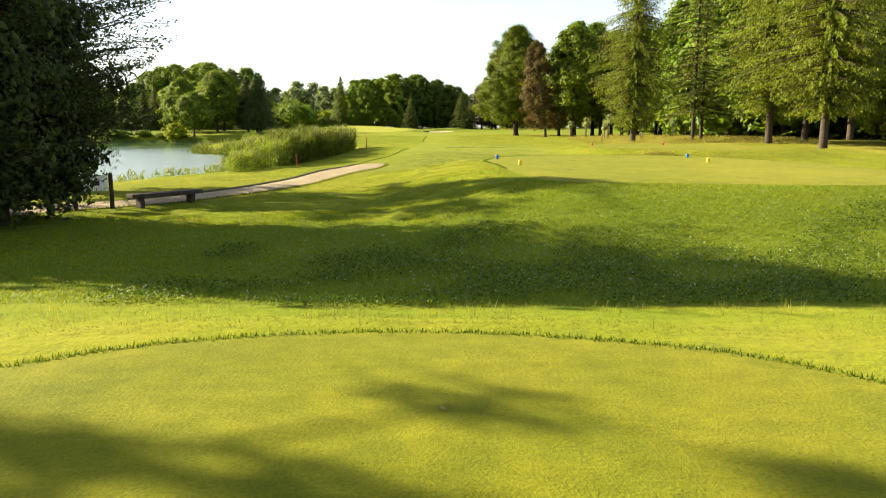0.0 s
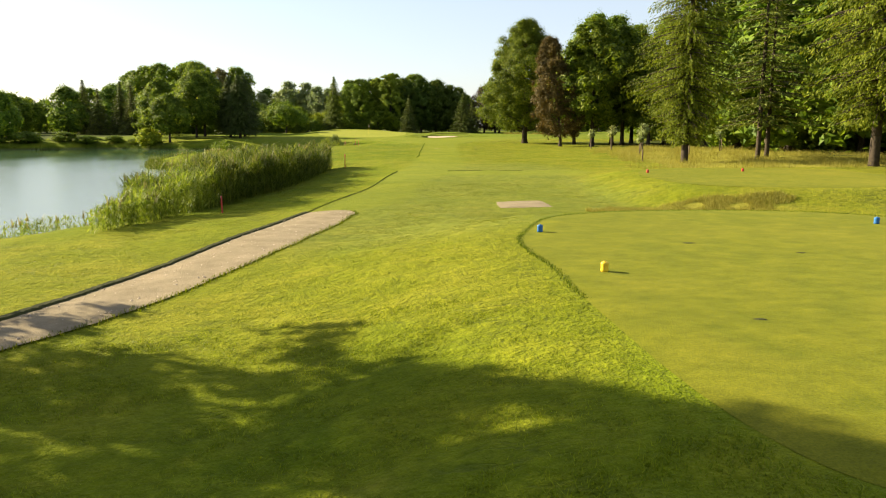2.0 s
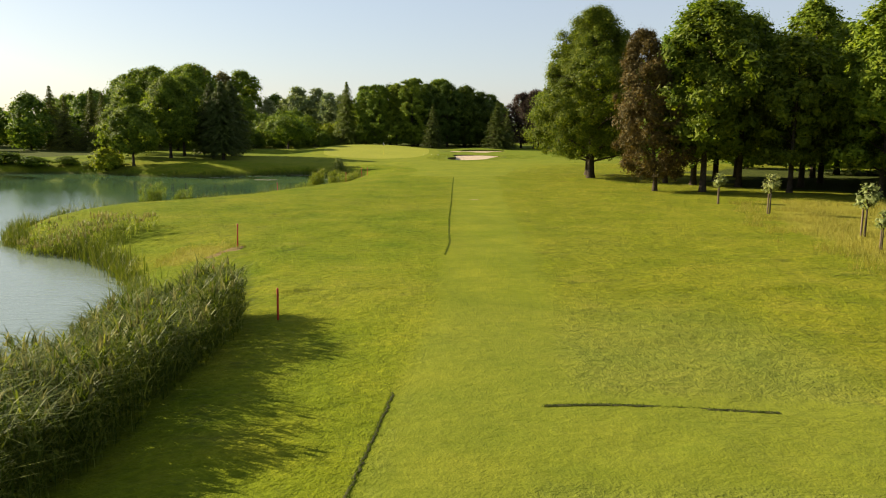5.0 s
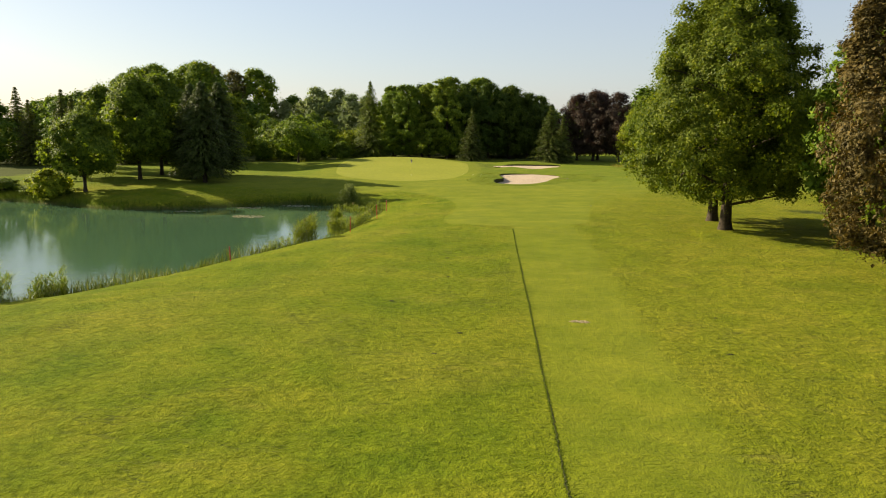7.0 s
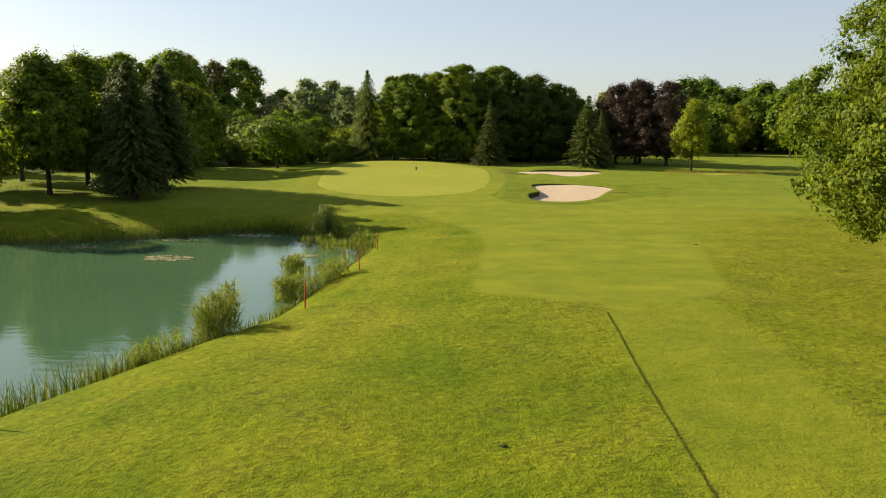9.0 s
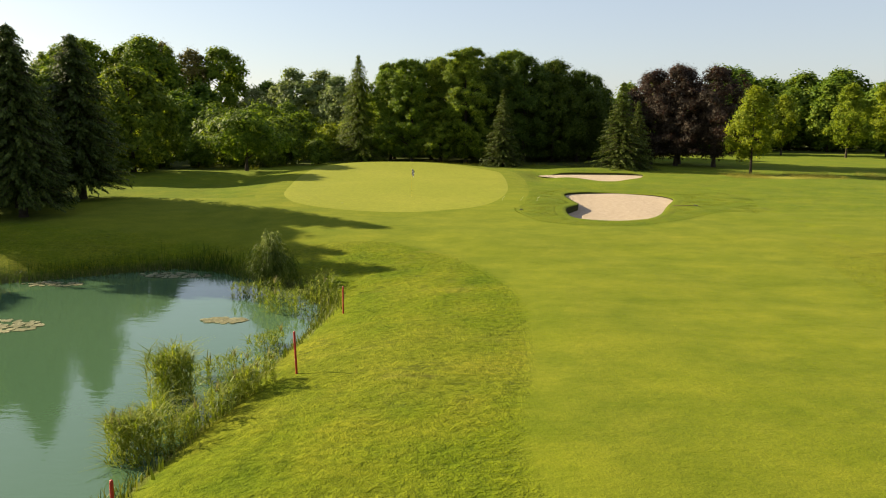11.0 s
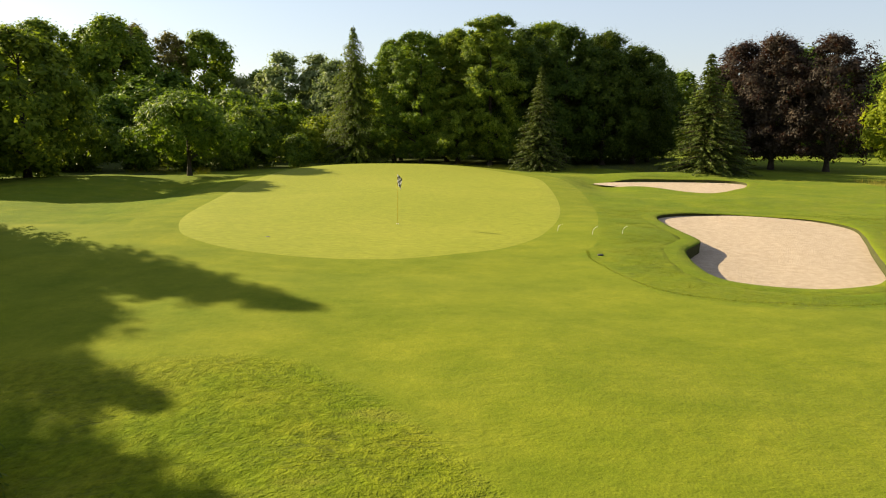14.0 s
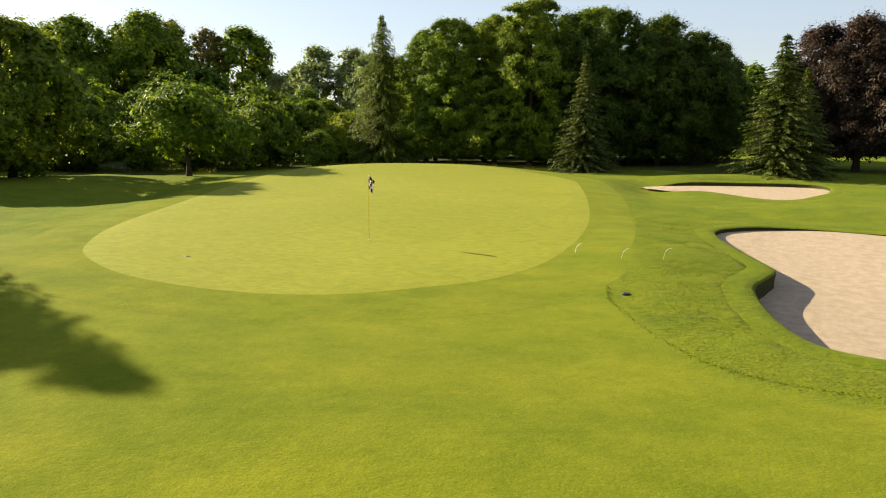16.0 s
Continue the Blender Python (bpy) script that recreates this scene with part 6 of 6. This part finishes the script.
part("seat", box(2.0, 0.36, 0.10, 0, 0, 0.33, 0.015), DARK_WOOD, bench)
for s in (-0.72, 0.72):
    part("leg", box(0.12, 0.26, 0.36, s, 0, 0.13, 0.012), DARK_WOOD, bench)
    part("bracket", box(0.10, 0.30, 0.05, s, 0, 0.265, 0.008), DARK_WOOD, bench)

# sign on two posts
sign = thing("sign", "small white sign board between two dark wooden posts", "sign", -8.85, 18.2, gz(-8.85, 18.2), 30)
for s in (-0.42, 0.42):
    part("post", turned([(0.055, -0.15), (0.055, 0.86), (0.05, 0.9), (0.03, 0.92)], 10, s), DARK_WOOD, sign)
board = part("board", box(0.70, 0.03, 0.40, 0, 0, 0.66, 0.008), WHITE_PAINT, sign, "white painted board")
part("emblem", box(0.26, 0.008, 0.12, 0.03, -0.021, 0.66, 0.003, -8), BLACK_PAINT, board, "plain dark emblem")

# tee markers
marker_rings = [(0.66 * r, 0.66 * h) for r, h in [(0.072, 0), (0.086, 0.015), (0.09, 0.05), (0.082, 0.10), (0.088, 0.15), (0.09, 0.19), (0.082, 0.215), (0.05, 0.222)]]
for word, colour, places in (("yellow", YELLOW_PAINT, ((2.45, 23.05), (9.0, 24.6))), ("blue", BLUE_PAINT, ((2.02, 27.0), (9.5, 28.2))), ("red", RED_PAINT, ((9.3, 45.3), (14.0, 46.3)))):
    for x, y in places:
        t = thing("tee_marker", f"{word} painted round tee marker on the mown tee", "tee marker", x, y, gz(x, y) + 0.015, 0, "tee markers")
        part("body", turned(marker_rings, 18), colour, t)
        part("knob", turned([(0.02, 0.144), (0.022, 0.152), (0.014, 0.16)], 12), colour, t)

# hazard stakes
for i, (x, y, h) in enumerate(((-7.5, 37.2, .6), (-6.2, 58.8, .9), (-13.7, 114.4, 1.1), (-13.2, 122.4, 1.15), (-13.5, 129.1, 1.0), (-11.06, 70.6, 1.0), (-10.2, 65.2, .55), (-17.7, 102.5, .8))):
    t = thing("hazard_stake", "slim red wooden hazard stake in the grass near the water", "stake", x, y, gz(x, y), 0, "hazard stakes along the pond")
    t.matrix_basis = pose(x, y, gz(x, y) - 0.02, (i * 37) % 5 - 2, (i * 53) % 5 - 2, i * 40)
    part("post", turned([(0.028, -0.15), (0.03, 0.0), (0.03, h - 0.03), (0.022, h)], 8), RED_PAINT, t)

# line where the rough meets the fairway round the bunker
cut = curve_open([(-7.3, 151.0), (-7.1, 149.2), (-5.8, 146.2), (-3.8, 145.1), (-0.8, 145.2), (1.8, 146.8), (4.8, 150.1), (7.5, 151.4), (12.0, 152.2), (18, 152.6)], 10)
cd = np.vstack([cut[i] + (cut[i + 1] - cut[i]) * t for i in range(len(cut) - 1) for t in np.linspace(0, 1, 14)[:, None]])
cd = cd + g.normal(0, 0.03, cd.shape)
cv = blade_strip(foot(cd[:, 0], cd[:, 1], 0.0), g.uniform(0.015, 0.04, len(cd)), np.full(len(cd), 0.010), g.uniform(0.3, 1.4, len(cd)), g, 1)
tagged(new("cut_line_grass", raw_mesh("cut_line_grass", *cv, BLADE)), "line of longer grass where rough meets fairway", "grass", kind="stuff")

# stump posts in the dry grass
for x, y in ((17.6, 64.5), (13.2, 60.5)):
    t = thing("post", "short weathered wooden post in the dry grass", "post", x, y, gz(x, y))
    part("shaft", turned([(0.05, -0.1), (0.05, 0.7), (0.035, 0.74)], 8), POST_WOOD, t)

# flagstick
flag_x, flag_y = -14.65, 156.0
flag_z = gz(flag_x, flag_y) + 0.035
pin = thing("flagstick", "slim yellow golf flagstick with a black and white checked flag", "flagstick", flag_x, flag_y, flag_z)
part("cup", turned([(0.054, -0.1), (0.056, 0.004), (0.05, 0.004), (0.05, -0.1)], 18, close=False), WHITE_PAINT, pin, "white hole liner")
part("pole", turned([(0.006, -0.1), (0.006, 1.1), (0.005, 2.05), (0.003, 2.06)], 10), YELLOW_PAINT, pin)
fb = bmesh.new()
cols_n, rows_n = 12, 8
grid = [[fb.verts.new((0.012 + 0.20 * (c / cols_n) * (1 - 0.35 * r / rows_n), 0.05 * math.sin(c * 1.3 + r * 0.4) * (c / cols_n), 2.04 - 0.42 * r / rows_n - 0.20 * (c / cols_n) ** 1.2)) for c in range(cols_n + 1)] for r in range(rows_n + 1)]
for r in range(rows_n):
    for c in range(cols_n):
        fc = fb.faces.new((grid[r][c], grid[r][c + 1], grid[r + 1][c + 1], grid[r + 1][c]))
        fc.material_index = ((r // 2) + (c // 3)) % 2
bmesh.ops.solidify(fb, geom=fb.faces[:], thickness=0.004)
cloth = part("flag", fb, None, pin, "limp checked cloth")
cloth.data.materials.append(WHITE_PAINT)
cloth.data.materials.append(BLACK_PAINT)

# rakes by the bunkers
for x, y, r in ((3.9, 153.4, 15),):
    t = thing("bunker_rake", "wooden bunker rake lying on the grass by the sand", "rake", x, y, gz(x, y) + 0.05, r)
    hb = turned([(0.014, -0.8), (0.014, 0.8)], 8)
    bmesh.ops.rotate(hb, matrix=Matrix.Rotation(radians(90), 3, "Y"), verts=hb.verts)
    part("handle", hb, POST_WOOD, t)
    hd = part("head", box(0.05, 0.5, 0.045, 0.82, 0, 0, 0.008), BLACK_PAINT, t)
    for i in range(8):
        part("tooth", box(0.012, 0.012, 0.09, 0.82, -0.22 + i * 0.063, -0.05, 0.002), BLACK_PAINT, hd)

# sprinkler heads and a fallen leaf
for x, y in ((-6.9, 150.2), (-18.9, 152.4), (4.4, 128.0)):
    t = thing("sprinkler_head", "small round black sprinkler cover set in the turf", "sprinkler", x, y, gz(x, y) + 0.02)
    part("cover", turned([(0.09, -0.03), (0.09, 0.012), (0.075, 0.02), (0.03, 0.022)], 16), BLACK_PAINT, t)
lx, ly = 0.0, 3.95
lf = new("fallen_leaf", raw_mesh("fallen_leaf", [(0, -0.035, 0), (0.03, 0, 0.012), (0.005, 0.045, 0.018), (-0.03, 0.005, 0.01), (0, 0, 0.004)], [(0, 1, 4), (1, 2, 4), (2, 3, 4), (3, 0, 4)], PLUME))
lf.matrix_basis = pose(lx, ly, gz(lx, ly) + 0.026, 0, 0, 40) @ Matrix.Diagonal((0.6, 0.6, 0.6, 1))
tagged(lf, "small pale dry leaf fallen on the tee", "leaf")

# bent white marker rods beside the green
def marker_rod(x, y, lean):
    t = thing("marker_rod", "thin bent white marker rod stuck in the grass", "marker", x, y, gz(x, y), lean, "white marker rods by the green")
    f = np.linspace(0, 1, 7)
    arc = np.column_stack([0.2 * f ** 2.2, 0 * f, 0.3 * np.sin(f * 1.5) - 0.05 * (f < 0.01)])
    part("rod", raw_mesh("rod", *tube(arc, np.full(7, 0.0045), 6), WHITE_PAINT, True), None, t)


for x, y, lean in ((-8.12, 154.94, 10), (-6.86, 153.97, -5), (-5.77, 153.95, 5)):
    marker_rod(x, y, lean)
